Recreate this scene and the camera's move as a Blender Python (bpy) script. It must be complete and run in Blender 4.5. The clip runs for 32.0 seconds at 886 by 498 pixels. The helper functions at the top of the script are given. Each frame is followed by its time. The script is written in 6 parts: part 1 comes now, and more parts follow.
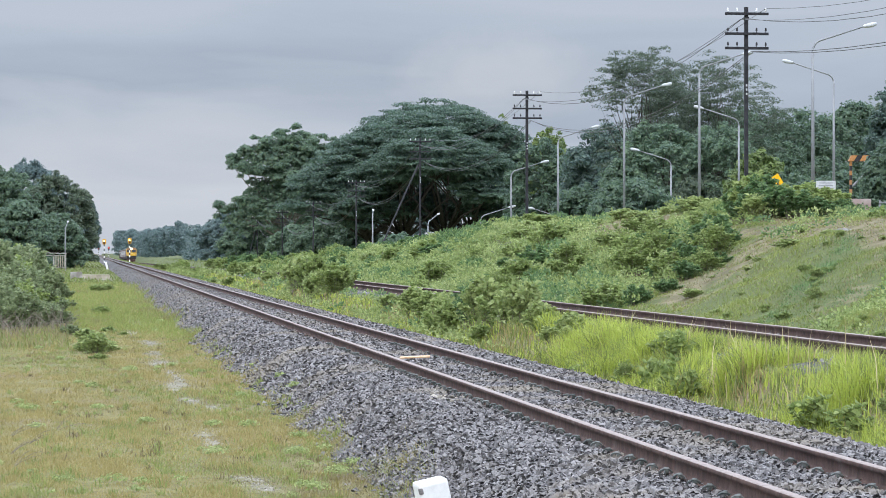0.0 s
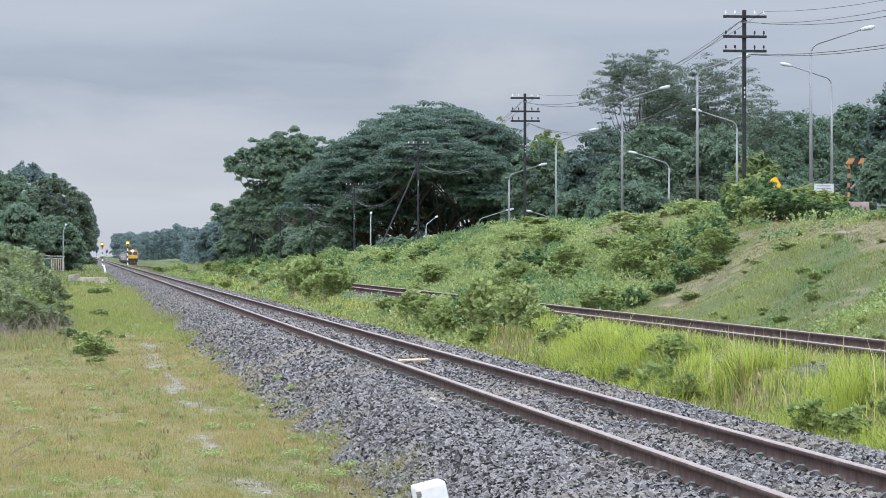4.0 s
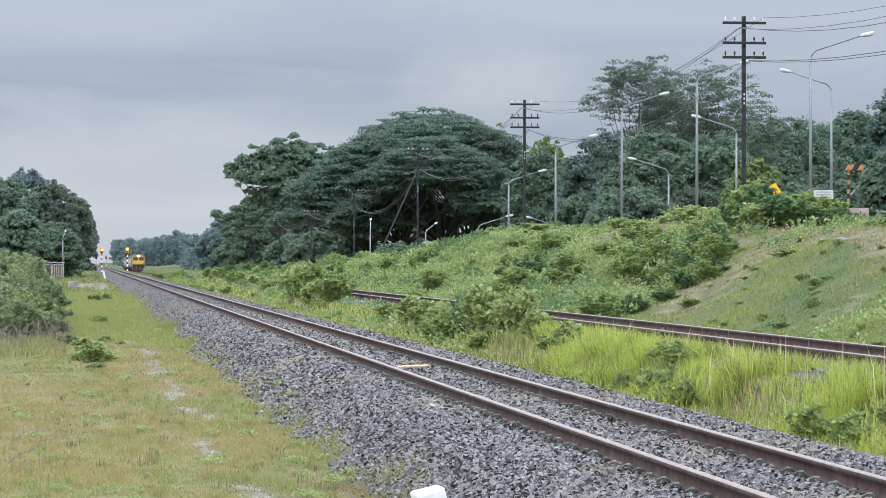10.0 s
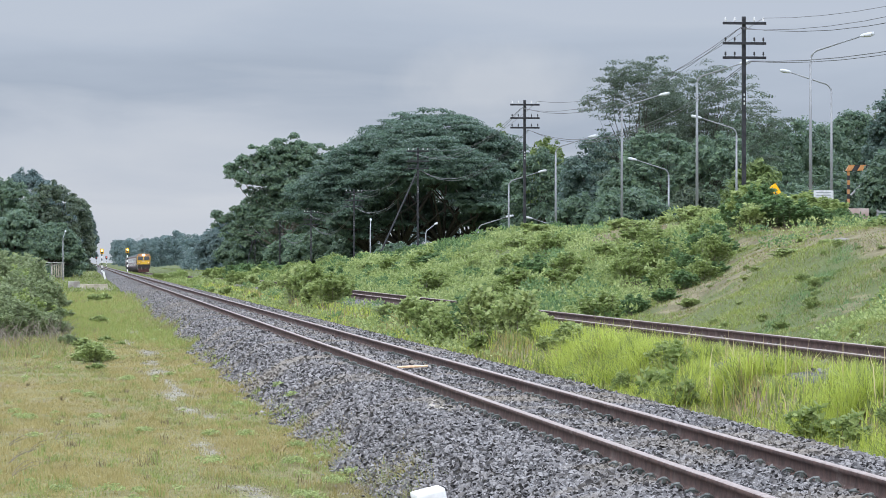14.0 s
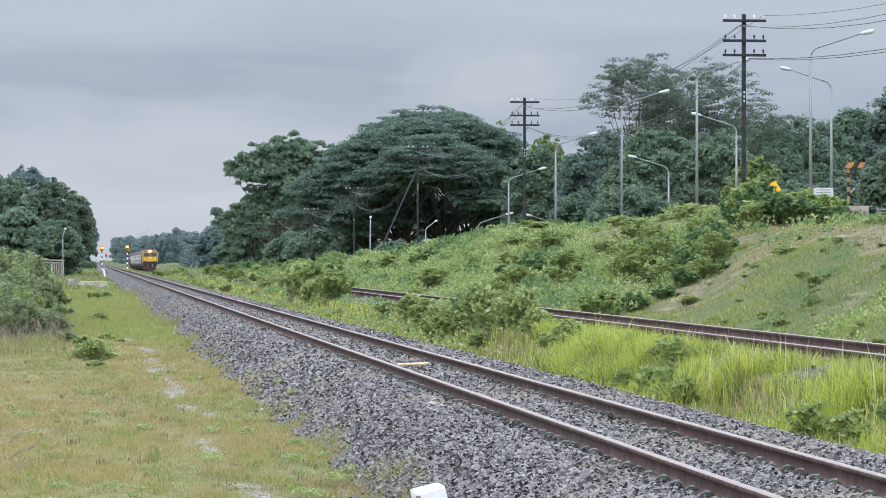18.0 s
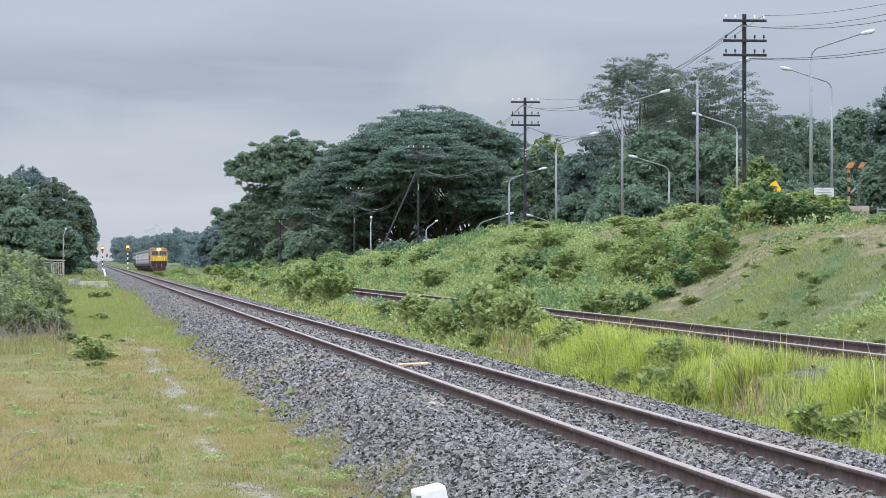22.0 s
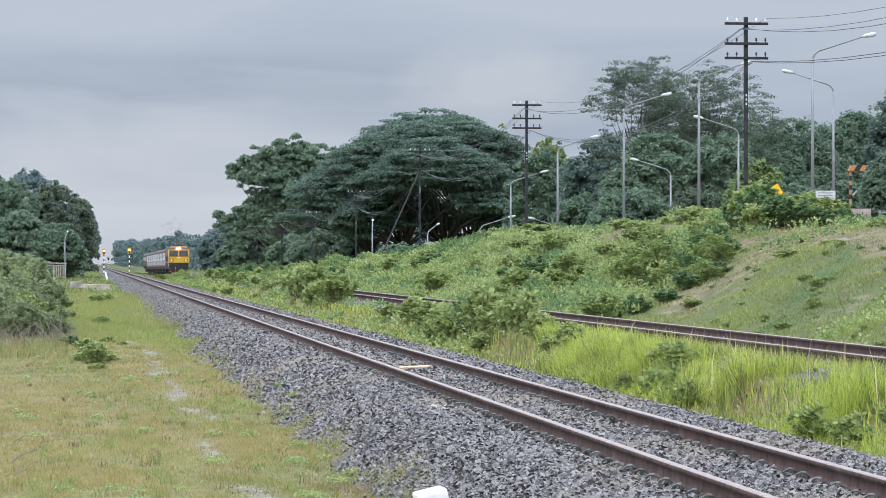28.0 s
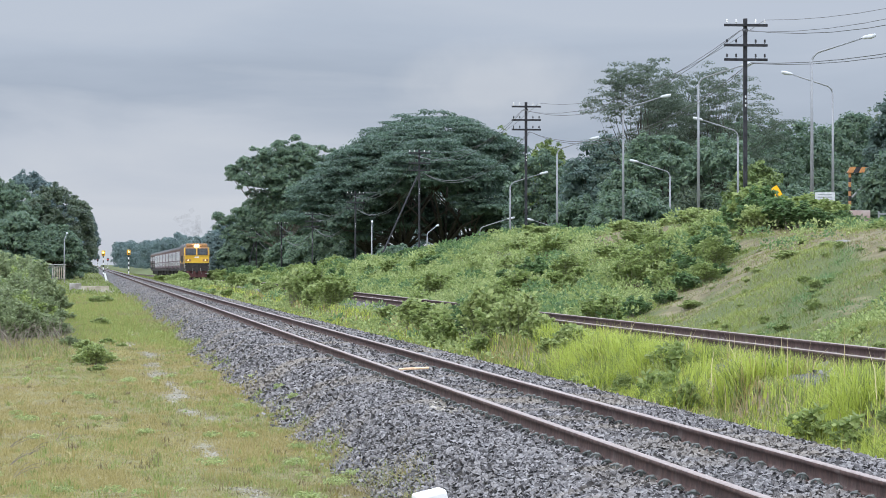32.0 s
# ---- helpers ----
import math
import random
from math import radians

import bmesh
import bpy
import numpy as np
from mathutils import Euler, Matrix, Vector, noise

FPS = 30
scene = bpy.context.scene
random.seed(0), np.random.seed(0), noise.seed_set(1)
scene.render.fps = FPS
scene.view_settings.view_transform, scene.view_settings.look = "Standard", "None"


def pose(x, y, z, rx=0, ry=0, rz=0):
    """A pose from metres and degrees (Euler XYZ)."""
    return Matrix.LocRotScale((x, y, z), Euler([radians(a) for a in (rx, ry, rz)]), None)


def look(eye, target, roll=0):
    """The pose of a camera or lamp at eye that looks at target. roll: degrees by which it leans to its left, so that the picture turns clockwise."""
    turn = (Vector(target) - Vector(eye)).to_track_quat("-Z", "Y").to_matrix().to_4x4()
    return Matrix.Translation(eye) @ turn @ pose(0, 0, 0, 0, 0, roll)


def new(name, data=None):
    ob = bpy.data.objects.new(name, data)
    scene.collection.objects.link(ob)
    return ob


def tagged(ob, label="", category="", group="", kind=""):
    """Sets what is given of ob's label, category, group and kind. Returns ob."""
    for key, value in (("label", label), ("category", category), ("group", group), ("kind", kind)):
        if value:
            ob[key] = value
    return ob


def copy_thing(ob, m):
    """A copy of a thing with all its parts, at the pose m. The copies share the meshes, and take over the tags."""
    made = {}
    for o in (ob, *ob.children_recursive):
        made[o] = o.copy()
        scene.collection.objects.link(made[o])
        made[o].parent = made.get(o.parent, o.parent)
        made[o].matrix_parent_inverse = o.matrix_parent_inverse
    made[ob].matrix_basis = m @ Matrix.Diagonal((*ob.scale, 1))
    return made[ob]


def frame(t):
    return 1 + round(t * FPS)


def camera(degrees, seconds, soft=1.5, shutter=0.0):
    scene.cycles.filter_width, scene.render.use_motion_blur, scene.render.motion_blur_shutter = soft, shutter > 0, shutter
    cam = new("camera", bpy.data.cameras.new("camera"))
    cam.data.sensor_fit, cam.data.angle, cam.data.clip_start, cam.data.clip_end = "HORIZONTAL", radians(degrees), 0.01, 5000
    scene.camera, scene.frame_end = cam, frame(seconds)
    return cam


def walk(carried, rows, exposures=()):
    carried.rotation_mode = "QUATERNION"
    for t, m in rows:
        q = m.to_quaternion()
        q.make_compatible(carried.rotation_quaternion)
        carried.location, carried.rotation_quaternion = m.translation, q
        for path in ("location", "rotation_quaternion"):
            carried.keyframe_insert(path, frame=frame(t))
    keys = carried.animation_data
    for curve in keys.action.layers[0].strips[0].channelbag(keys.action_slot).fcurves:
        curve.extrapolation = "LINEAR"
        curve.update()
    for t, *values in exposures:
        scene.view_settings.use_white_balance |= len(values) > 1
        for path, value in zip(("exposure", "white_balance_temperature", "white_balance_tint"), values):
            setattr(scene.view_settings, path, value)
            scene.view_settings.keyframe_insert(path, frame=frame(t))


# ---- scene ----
EYE = 1.38
cam = camera(12.78, 32.0, soft=0.8)
walk(cam, [(t, pose(0, 0, EYE, rx, ry, rz)) for t, rx, ry, rz in (
    (0, 90.0387, 0.000, -5.1546), (0.5, 90.0553, -0.000, -5.1664), (1, 90.0722, 0.000, -5.1739), (1.5, 90.0639, 0.000, -5.1560), (2, 90.0764, 0.000, -5.1587), (2.5, 90.0888, -0.000, -5.1644), (3, 90.0764, 0.000, -5.1654), (3.5, 90.0736, 0.000, -5.1720), (5.5, 90.1667, -0.000, -5.2090), (6, 90.1961, -0.000, -5.2035), (6.5, 90.1920, -0.000, -5.1978), (7, 90.1738, -0.000, -5.2004), (7.5, 90.1765, 0.000, -5.1960), (8, 90.1920, -0.000, -5.2046), (8.5, 90.1516, 0.000, -5.1833), (9, 90.1529, -0.000, -5.1894), (9.5, 90.1710, 0.000, -5.1919), (10, 90.1711, 0.000, -5.1891), (10.5, 90.1640, -0.000, -5.1823), (11, 90.1392, 0.000, -5.1735), (11.5, 90.1612, 0.000, -5.1792), (12, 90.1738, -0.000, -5.1881), (12.5, 90.1516, 0.000, -5.1777), (13, 90.1391, -0.000, -5.1752), (13.5, 90.1822, 0.000, -5.1845), (14, 90.1765, -0.000, -5.1879), (14.5, 90.1420, 0.000, -5.1730), (16.5, 90.1308, 0.000, -5.1717), (17, 90.1182, 0.000, -5.1718), (17.5, 90.1364, 0.000, -5.1903), (18, 90.1391, 0.000, -5.1892), (18.5, 90.1223, 0.000, -5.1862), (19, 90.0917, 0.000, -5.1709), (19.5, 90.1168, 0.000, -5.1723), (20, 90.1392, 0.000, -5.1780), (20.5, 90.1391, -0.000, -5.1879), (21, 90.1139, -0.000, -5.1714), (21.5, 90.1379, 0.000, -5.1719), (22, 90.1392, 0.000, -5.1819), (22.5, 90.1880, 0.000, -5.1943), (23, 90.2017, 0.000, -5.1887), (23.5, 90.2101, 0.000, -5.1747), (24, 90.1865, 0.000, -5.1736), (24.5, 90.1920, -0.000, -5.1603), (25, 90.1879, 0.000, -5.1598), (25.5, 90.1752, 0.000, -5.1471), (27.5, 90.2129, 0.000, -5.1691), (28, 90.1821, -0.000, -5.1593), (28.5, 90.1809, 0.000, -5.1344), (29, 90.1823, 0.000, -5.1386), (29.5, 90.1752, 0.000, -5.1445), (30, 90.1585, 0.000, -5.1612), (30.5, 90.1572, 0.000, -5.1498), (31, 90.1879, 0.000, -5.1614), (31.5, 90.2171, 0.000, -5.1832), (32, 90.2045, 0.000, -5.1678)
)])

# ---- sky and light: a bright overcast day ----
scene.view_settings.exposure = 0.1
world = bpy.data.worlds.new("overcast_sky")
scene.world = world
world.use_nodes = True
wt = world.node_tree
wt.nodes.clear()


def wnode(kind, **values):
    n = wt.nodes.new(kind)
    for k, v in values.items():
        n.inputs[k].default_value = v
    return n


SUN_UP, SUN_TURN = 50.0, 200.0
sky = wt.nodes.new("ShaderNodeTexSky")
sky.sky_type = "NISHITA"
sky.sun_disc = False
sky.sun_elevation = radians(SUN_UP)
sky.sun_rotation = radians(SUN_TURN)
coords = wt.nodes.new("ShaderNodeTexCoord")
stretch = wt.nodes.new("ShaderNodeMapping")
stretch.inputs["Scale"].default_value = (7.0, 7.0, 38.0)
stretch.inputs["Location"].default_value = (0.2, 0.0, 0.4)
cloud = wnode("ShaderNodeTexNoise", Scale=1.0, Detail=6.0, Roughness=0.52, Distortion=0.4)
split = wt.nodes.new("ShaderNodeSeparateXYZ")
# cloud layers: height above the horizon, blurred and broken by noise
layer = wt.nodes.new("ShaderNodeMath")
layer.operation = "MULTIPLY_ADD"
layer.inputs[1].default_value = 0.066
tier = wnode("ShaderNodeMapRange")
for key, value in (("From Min", 0.0), ("From Max", 0.113), ("To Min", 0.0), ("To Max", 1.0)):
    tier.inputs[key].default_value = value
shades = wt.nodes.new("ShaderNodeValToRGB")
stops = shades.color_ramp.elements
stops[0].position, stops[0].color = 0.0, (0.492, 0.54, 0.626, 1)
stops[1].position, stops[1].color = 1.0, (0.466, 0.522, 0.632, 1)
for at, colour in ((0.22, (0.512, 0.556, 0.64, 1)), (0.42, (0.573, 0.61, 0.68, 1)), (0.53, (0.492, 0.54, 0.63, 1)), (0.63, (0.365, 0.425, 0.53, 1)), (0.76, (0.426, 0.487, 0.595, 1)), (0.86, (0.477, 0.532, 0.632, 1))):
    stops.new(at).color = colour
rise = wnode("ShaderNodeMapRange")
for key, value in (("From Min", 0.07), ("From Max", 0.38), ("To Min", 1.0), ("To Max", 4.2)):
    rise.inputs[key].default_value = value
lift = wt.nodes.new("ShaderNodeVectorMath")
lift.operation = "SCALE"
dim = wt.nodes.new("ShaderNodeVectorMath")
dim.operation = "SCALE"
dim.inputs["Scale"].default_value = 0.08
both = wt.nodes.new("ShaderNodeMix")
both.data_type = "RGBA"
both.inputs[0].default_value = 0.93
back = wt.nodes.new("ShaderNodeBackground")
outw = wt.nodes.new("ShaderNodeOutputWorld")
wl = wt.links.new
wl(coords.outputs["Generated"], stretch.inputs["Vector"])
wl(stretch.outputs[0], cloud.inputs["Vector"])
wl(coords.outputs["Generated"], split.inputs[0])
wl(cloud.outputs[0], layer.inputs[0])
wl(split.outputs["Z"], layer.inputs[2])
wl(layer.outputs[0], tier.inputs["Value"])
wl(tier.outputs[0], shades.inputs[0])
wl(split.outputs["Z"], rise.inputs["Value"])
bank_at = wt.nodes.new("ShaderNodeVectorMath")
bank_at.operation = "SUBTRACT"
bank_at.inputs[1].default_value = (0.113, 0.994, 0.0485)
bank_size = wt.nodes.new("ShaderNodeVectorMath")
bank_size.operation = "MULTIPLY"
bank_size.inputs[1].default_value = (55.0, 0.0, 130.0)
billow = wt.nodes.new("ShaderNodeTexNoise")
billow.inputs["Scale"].default_value = 90.0
billow.inputs["Detail"].default_value = 5.0
billow.inputs["Roughness"].default_value = 0.55
ragged = wt.nodes.new("ShaderNodeVectorMath")
ragged.operation = "ADD"
reach = wt.nodes.new("ShaderNodeVectorMath")
reach.operation = "LENGTH"
fade = wnode("ShaderNodeMapRange")
for key, value in (("From Min", 1.75), ("From Max", 0.7), ("To Min", 0.0), ("To Max", 0.55)):
    fade.inputs[key].default_value = value
brighter = wt.nodes.new("ShaderNodeMix")
brighter.data_type = "RGBA"
brighter.inputs[7].default_value = (0.6, 0.63, 0.69, 1)
wl(coords.outputs["Generated"], bank_at.inputs[0])
wl(bank_at.outputs[0], bank_size.inputs[0])
wl(coords.outputs["Generated"], billow.inputs["Vector"])
wl(bank_size.outputs[0], ragged.inputs[0])
wl(billow.outputs["Color"], ragged.inputs[1])
wl(ragged.outputs[0], reach.inputs[0])
wl(reach.outputs["Value"], fade.inputs["Value"])
wl(fade.outputs[0], brighter.inputs[0])
wl(shades.outputs[0], brighter.inputs[6])
wl(brighter.outputs[2], lift.inputs[0])
wl(rise.outputs[0], lift.inputs["Scale"])
wl(sky.outputs[0], dim.inputs[0])
wl(dim.outputs[0], both.inputs[6])
wl(lift.outputs[0], both.inputs[7])
wl(both.outputs[2], back.inputs["Color"])
wl(back.outputs[0], outw.inputs[0])
back.inputs["Strength"].default_value = 1.0

sun_data = bpy.data.lights.new("sun", "SUN")
sun_data.energy = 1.5
sun_data.angle = radians(30)
sun_data.color = (1.0, 0.95, 0.87)
sun = new("sun", sun_data)
sx, sy = math.sin(radians(SUN_TURN)), math.cos(radians(SUN_TURN))
sun.matrix_world = look((60 * sx, 60 * sy, 60 * math.tan(radians(SUN_UP))), (0, 0, 0))


# ---- materials ----
def material(name, low, high, scale=6.0, rough=0.85, bump=0.0, bump_scale=None, metal=0.0, island=0.0,
             leaf=0.0, stain=None, stain_scale=0.5, stain_at=0.55, spread=0.12, per_object=0.0, detail=6.0):
    """Two base colours mixed by noise; stain: a third colour in large patches; island: share of variation piece by piece."""
    m = bpy.data.materials.new(name)
    m.use_nodes = True
    nt = m.node_tree
    nodes, link = nt.nodes, nt.links.new
    p = nodes["Principled BSDF"]
    p.inputs["Roughness"].default_value = rough
    p.inputs["Metallic"].default_value = metal
    p.inputs["Specular IOR Level"].default_value = 0.5 if leaf else 0.3
    at = nodes.new("ShaderNodeTexCoord")
    grain = nodes.new("ShaderNodeTexNoise")
    grain.inputs["Scale"].default_value = scale
    grain.inputs["Detail"].default_value = detail
    grain.inputs["Roughness"].default_value = 0.62
    link(at.outputs["Object"], grain.inputs["Vector"])
    ramp = nodes.new("ShaderNodeValToRGB")
    ramp.color_ramp.elements[0].position = 0.5 - spread
    ramp.color_ramp.elements[1].position = 0.5 + spread
    ramp.color_ramp.elements[0].color = (*low, 1)
    ramp.color_ramp.elements[1].color = (*high, 1)
    source = grain.outputs[0]
    if island or per_object:
        if island:
            lot = nodes.new("ShaderNodeNewGeometry").outputs["Random Per Island"]
        else:
            lot = nodes.new("ShaderNodeObjectInfo").outputs["Random"]
        mixed = nodes.new("ShaderNodeMix")
        mixed.data_type = "FLOAT"
        mixed.inputs[0].default_value = island or per_object
        link(source, mixed.inputs[2])
        link(lot, mixed.inputs[3])
        source = mixed.outputs[0]
        ramp.color_ramp.elements[0].position = 0.2
        ramp.color_ramp.elements[1].position = 0.8
    link(source, ramp.inputs[0])
    colour = ramp.outputs[0]
    if stain:
        patch = nodes.new("ShaderNodeTexNoise")
        patch.inputs["Scale"].default_value = stain_scale
        patch.inputs["Detail"].default_value = 5
        link(at.outputs["Object"], patch.inputs["Vector"])
        edge = nodes.new("ShaderNodeMapRange")
        edge.inputs["From Min"].default_value = stain_at - 0.07
        edge.inputs["From Max"].default_value = stain_at + 0.07
        link(patch.outputs[0], edge.inputs["Value"])
        over = nodes.new("ShaderNodeMix")
        over.data_type = "RGBA"
        link(edge.outputs[0], over.inputs[0])
        link(colour, over.inputs[6])
        over.inputs[7].default_value = (*stain, 1)
        colour = over.outputs[2]
    link(colour, p.inputs["Base Color"])
    if bump:
        fine = nodes.new("ShaderNodeTexNoise")
        fine.inputs["Scale"].default_value = bump_scale or scale * 4
        fine.inputs["Detail"].default_value = 4
        link(at.outputs["Object"], fine.inputs["Vector"])
        b = nodes.new("ShaderNodeBump")
        b.inputs["Strength"].default_value = bump
        b.inputs["Distance"].default_value = 0.02
        link(fine.outputs[0], b.inputs["Height"])
        link(b.outputs[0], p.inputs["Normal"])
    if leaf:
        thin = nodes.new("ShaderNodeBsdfTranslucent")
        link(colour, thin.inputs["Color"])
        mix = nodes.new("ShaderNodeMixShader")
        mix.inputs[0].default_value = leaf
        link(p.outputs[0], mix.inputs[1])
        link(thin.outputs[0], mix.inputs[2])
        link(mix.outputs[0], nodes["Material Output"].inputs["Surface"])
    return m


def glow(name, colour, strength):
    m = bpy.data.materials.new(name)
    m.use_nodes = True
    p = m.node_tree.nodes["Principled BSDF"]
    p.inputs["Base Color"].default_value = (*colour, 1)
    p.inputs["Emission Color"].default_value = (*colour, 1)
    p.inputs["Emission Strength"].default_value = strength
    return m


M_GROUND = material("meadow_soil", (0.095, 0.09, 0.036), (0.235, 0.215, 0.09), 7.0, 0.95, 0.5, 16, stain=(0.17, 0.13, 0.075), stain_scale=0.32, stain_at=0.6, spread=0.17, detail=9.0)
M_SAND = material("pale_sand", (0.2, 0.185, 0.14), (0.36, 0.34, 0.29), 9, 0.95, 0.6, 40, stain=(0.17, 0.16, 0.085), stain_scale=2.6, stain_at=0.5)
M_BALLAST = material("ballast_bed", (0.03, 0.029, 0.03), (0.17, 0.165, 0.16), 22, 0.9, 1.0, 26, stain=(0.16, 0.135, 0.115), stain_scale=0.6, stain_at=0.66, spread=0.16)
M_STONE = material("crushed_stone", (0.076, 0.072, 0.074), (0.276, 0.264, 0.26), 9, 0.88, 0.3, 90, island=0.7, stain=(0.235, 0.21, 0.18), stain_scale=0.45, stain_at=0.57)
M_GRIT = material("pale_grit", (0.2, 0.182, 0.15), (0.37, 0.34, 0.295), 9, 0.9, 0.3, 60, island=0.7)
M_RAIL_TOP = material("worn_rail_head", (0.2, 0.145, 0.122), (0.33, 0.265, 0.235), 14, 0.5, 0.1, metal=0.25)
M_RAIL = material("rusty_rail_web", (0.05, 0.029, 0.024), (0.105, 0.062, 0.05), 7, 0.9, 0.2, stain=(0.13, 0.096, 0.082), stain_scale=2.5, stain_at=0.64)
M_CONCRETE = material("weathered_concrete", (0.3, 0.29, 0.27), (0.46, 0.45, 0.42), 5, 0.9, 0.2, stain=(0.22, 0.2, 0.18), stain_scale=1.3)
M_CLIP = material("green_grey_clip", (0.075, 0.088, 0.083), (0.17, 0.185, 0.175), 14, 0.55, per_object=0.6)
M_CREAM = material("pale_cream_concrete", (0.36, 0.32, 0.25), (0.48, 0.44, 0.36), 3, 0.9, 0.2, stain=(0.28, 0.25, 0.19), stain_scale=0.9)
M_WHITE = material("white_paint", (0.72, 0.72, 0.71), (0.84, 0.84, 0.83), 5, 0.6, 0.1, stain=(0.62, 0.6, 0.57), stain_scale=2, stain_at=0.68)
M_BLACK = material("black_paint", (0.012, 0.012, 0.014), (0.03, 0.03, 0.033), 6, 0.6)
M_POLE = material("dark_tarred_steel", (0.012, 0.013, 0.016), (0.035, 0.035, 0.04), 5, 0.7, 0.1)
M_LAMP = material("galvanised_steel", (0.2, 0.21, 0.22), (0.27, 0.28, 0.29), 2, 0.5, 0.05, metal=0.3, spread=0.25)
M_LAMP_HEAD = material("pale_lamp_housing", (0.4, 0.42, 0.44), (0.55, 0.57, 0.58), 5, 0.45)
M_CERAMIC = material("white_ceramic", (0.5, 0.5, 0.5), (0.68, 0.68, 0.67), 8, 0.25)
M_WIRE = material("dark_wire", (0.07, 0.07, 0.075), (0.13, 0.13, 0.135), 5, 0.6)
M_BARK = material("grey_brown_bark", (0.035, 0.03, 0.027), (0.095, 0.082, 0.07), 6, 0.95, 0.6, 14)
M_PALEBARK = material("pale_bark", (0.16, 0.14, 0.12), (0.3, 0.27, 0.23), 5, 0.95, 0.5, 12)
M_TWIG = material("dry_twig", (0.15, 0.125, 0.1), (0.27, 0.235, 0.195), 9, 0.95)
M_WOOD = material("pale_orange_plank", (0.48, 0.29, 0.16), (0.68, 0.5, 0.33), 11, 0.8, 0.2)
M_ROCK = material("pale_rock", (0.15, 0.145, 0.135), (0.25, 0.24, 0.225), 6, 0.9, 0.5)


def worn_soil():
    """The meadow's soil, bare and brown where the attribute 'worn' says so."""
    nt = M_GROUND.node_tree
    nodes, link = nt.nodes, nt.links.new
    base = nodes["Principled BSDF"].inputs["Base Color"]
    grassy = base.links[0].from_socket
    worn = nodes.new("ShaderNodeAttribute")
    worn.attribute_name = "worn"
    speck = nodes.new("ShaderNodeTexNoise")
    speck.inputs["Scale"].default_value = 2.2
    speck.inputs["Detail"].default_value = 7
    at = nodes.new("ShaderNodeTexCoord")
    link(at.outputs["Object"], speck.inputs["Vector"])
    total = nodes.new("ShaderNodeMath")
    total.operation = "ADD"
    link(worn.outputs["Fac"], total.inputs[0])
    link(speck.outputs[0], total.inputs[1])
    edge = nodes.new("ShaderNodeMapRange")
    edge.inputs["From Min"].default_value = 0.72
    edge.inputs["From Max"].default_value = 1.0
    link(total.outputs[0], edge.inputs["Value"])
    tone = nodes.new("ShaderNodeValToRGB")
    tone.color_ramp.elements[0].position, tone.color_ramp.elements[1].position = 0.35, 0.65
    tone.color_ramp.elements[0].color, tone.color_ramp.elements[1].color = (0.1, 0.088, 0.045, 1), (0.21, 0.18, 0.105, 1)
    link(speck.outputs[0], tone.inputs[0])
    mix = nodes.new("ShaderNodeMix")
    mix.data_type = "RGBA"
    link(edge.outputs[0], mix.inputs[0])
    lush = nodes.new("ShaderNodeAttribute")
    lush.attribute_name = "lush"
    moss = nodes.new("ShaderNodeMix")
    moss.data_type = "RGBA"
    link(lush.outputs["Fac"], moss.inputs[0])
    link(grassy, moss.inputs[6])
    moss.inputs[7].default_value = (0.075, 0.1, 0.032, 1)
    link(moss.outputs[2], mix.inputs[6])
    link(tone.outputs[0], mix.inputs[7])
    link(mix.outputs[2], base)


worn_soil()


def leafage(name, low, high, thin=0.38, rough=0.5, big=0.35, haze_sheen=0.0, single=0.55):
    m = material(name, low, high, big, rough, island=single, leaf=thin)
    p = m.node_tree.nodes["Principled BSDF"]
    # blue-tinted sheen imitates a veil of haze over the tree crowns
    p.inputs["Sheen Weight"].default_value = haze_sheen
    p.inputs["Sheen Roughness"].default_value = 0.4
    p.inputs["Sheen Tint"].default_value = (0.72, 0.88, 1.0, 1)
    return m


L_RAIN = leafage("rain_tree_leaves", (0.056, 0.102, 0.078), (0.142, 0.215, 0.14), 0.5, haze_sheen=0.35)
L_DARK = leafage("dark_tree_leaves", (0.066, 0.112, 0.1), (0.15, 0.22, 0.165), 0.5, haze_sheen=0.45)
L_TREE = leafage("tree_leaves", (0.074, 0.126, 0.09), (0.178, 0.262, 0.152), 0.5, haze_sheen=0.4)
L_OLIVE = leafage("olive_tree_leaves", (0.075, 0.11, 0.077), (0.178, 0.228, 0.135), 0.5, haze_sheen=0.4)
# haze of distance painted into the leaves: paler and bluer than the nearer trees
L_HAZY = leafage("hazy_far_leaves", (0.09, 0.142, 0.145), (0.18, 0.25, 0.228), 0.5, haze_sheen=0.5)
L_MID = leafage("fresh_tree_leaves", (0.09, 0.15, 0.108), (0.21, 0.3, 0.172), 0.5, haze_sheen=0.4)
L_FEATHER = leafage("feathery_leaves", (0.075, 0.108, 0.08), (0.155, 0.2, 0.135), 0.5, haze_sheen=0.3)
L_LIGHT = leafage("yellow_green_leaves", (0.09, 0.14, 0.04), (0.22, 0.29, 0.09), haze_sheen=0.2)
L_SHRUB = leafage("shrub_leaves", (0.165, 0.23, 0.072), (0.39, 0.465, 0.17), 0.5, big=1.5)
L_SHRUB_DARK = leafage("dark_shrub_leaves", (0.08, 0.15, 0.062), (0.22, 0.33, 0.13), 0.5, big=1.5)
L_WISP = leafage("greyish_wispy_leaves", (0.15, 0.2, 0.095), (0.37, 0.43, 0.23), 0.5, big=1.5)
L_MEADOW = leafage("fresh_meadow_grass_blades", (0.165, 0.215, 0.05), (0.33, 0.37, 0.105), 0.35, big=0.5, single=0.3)
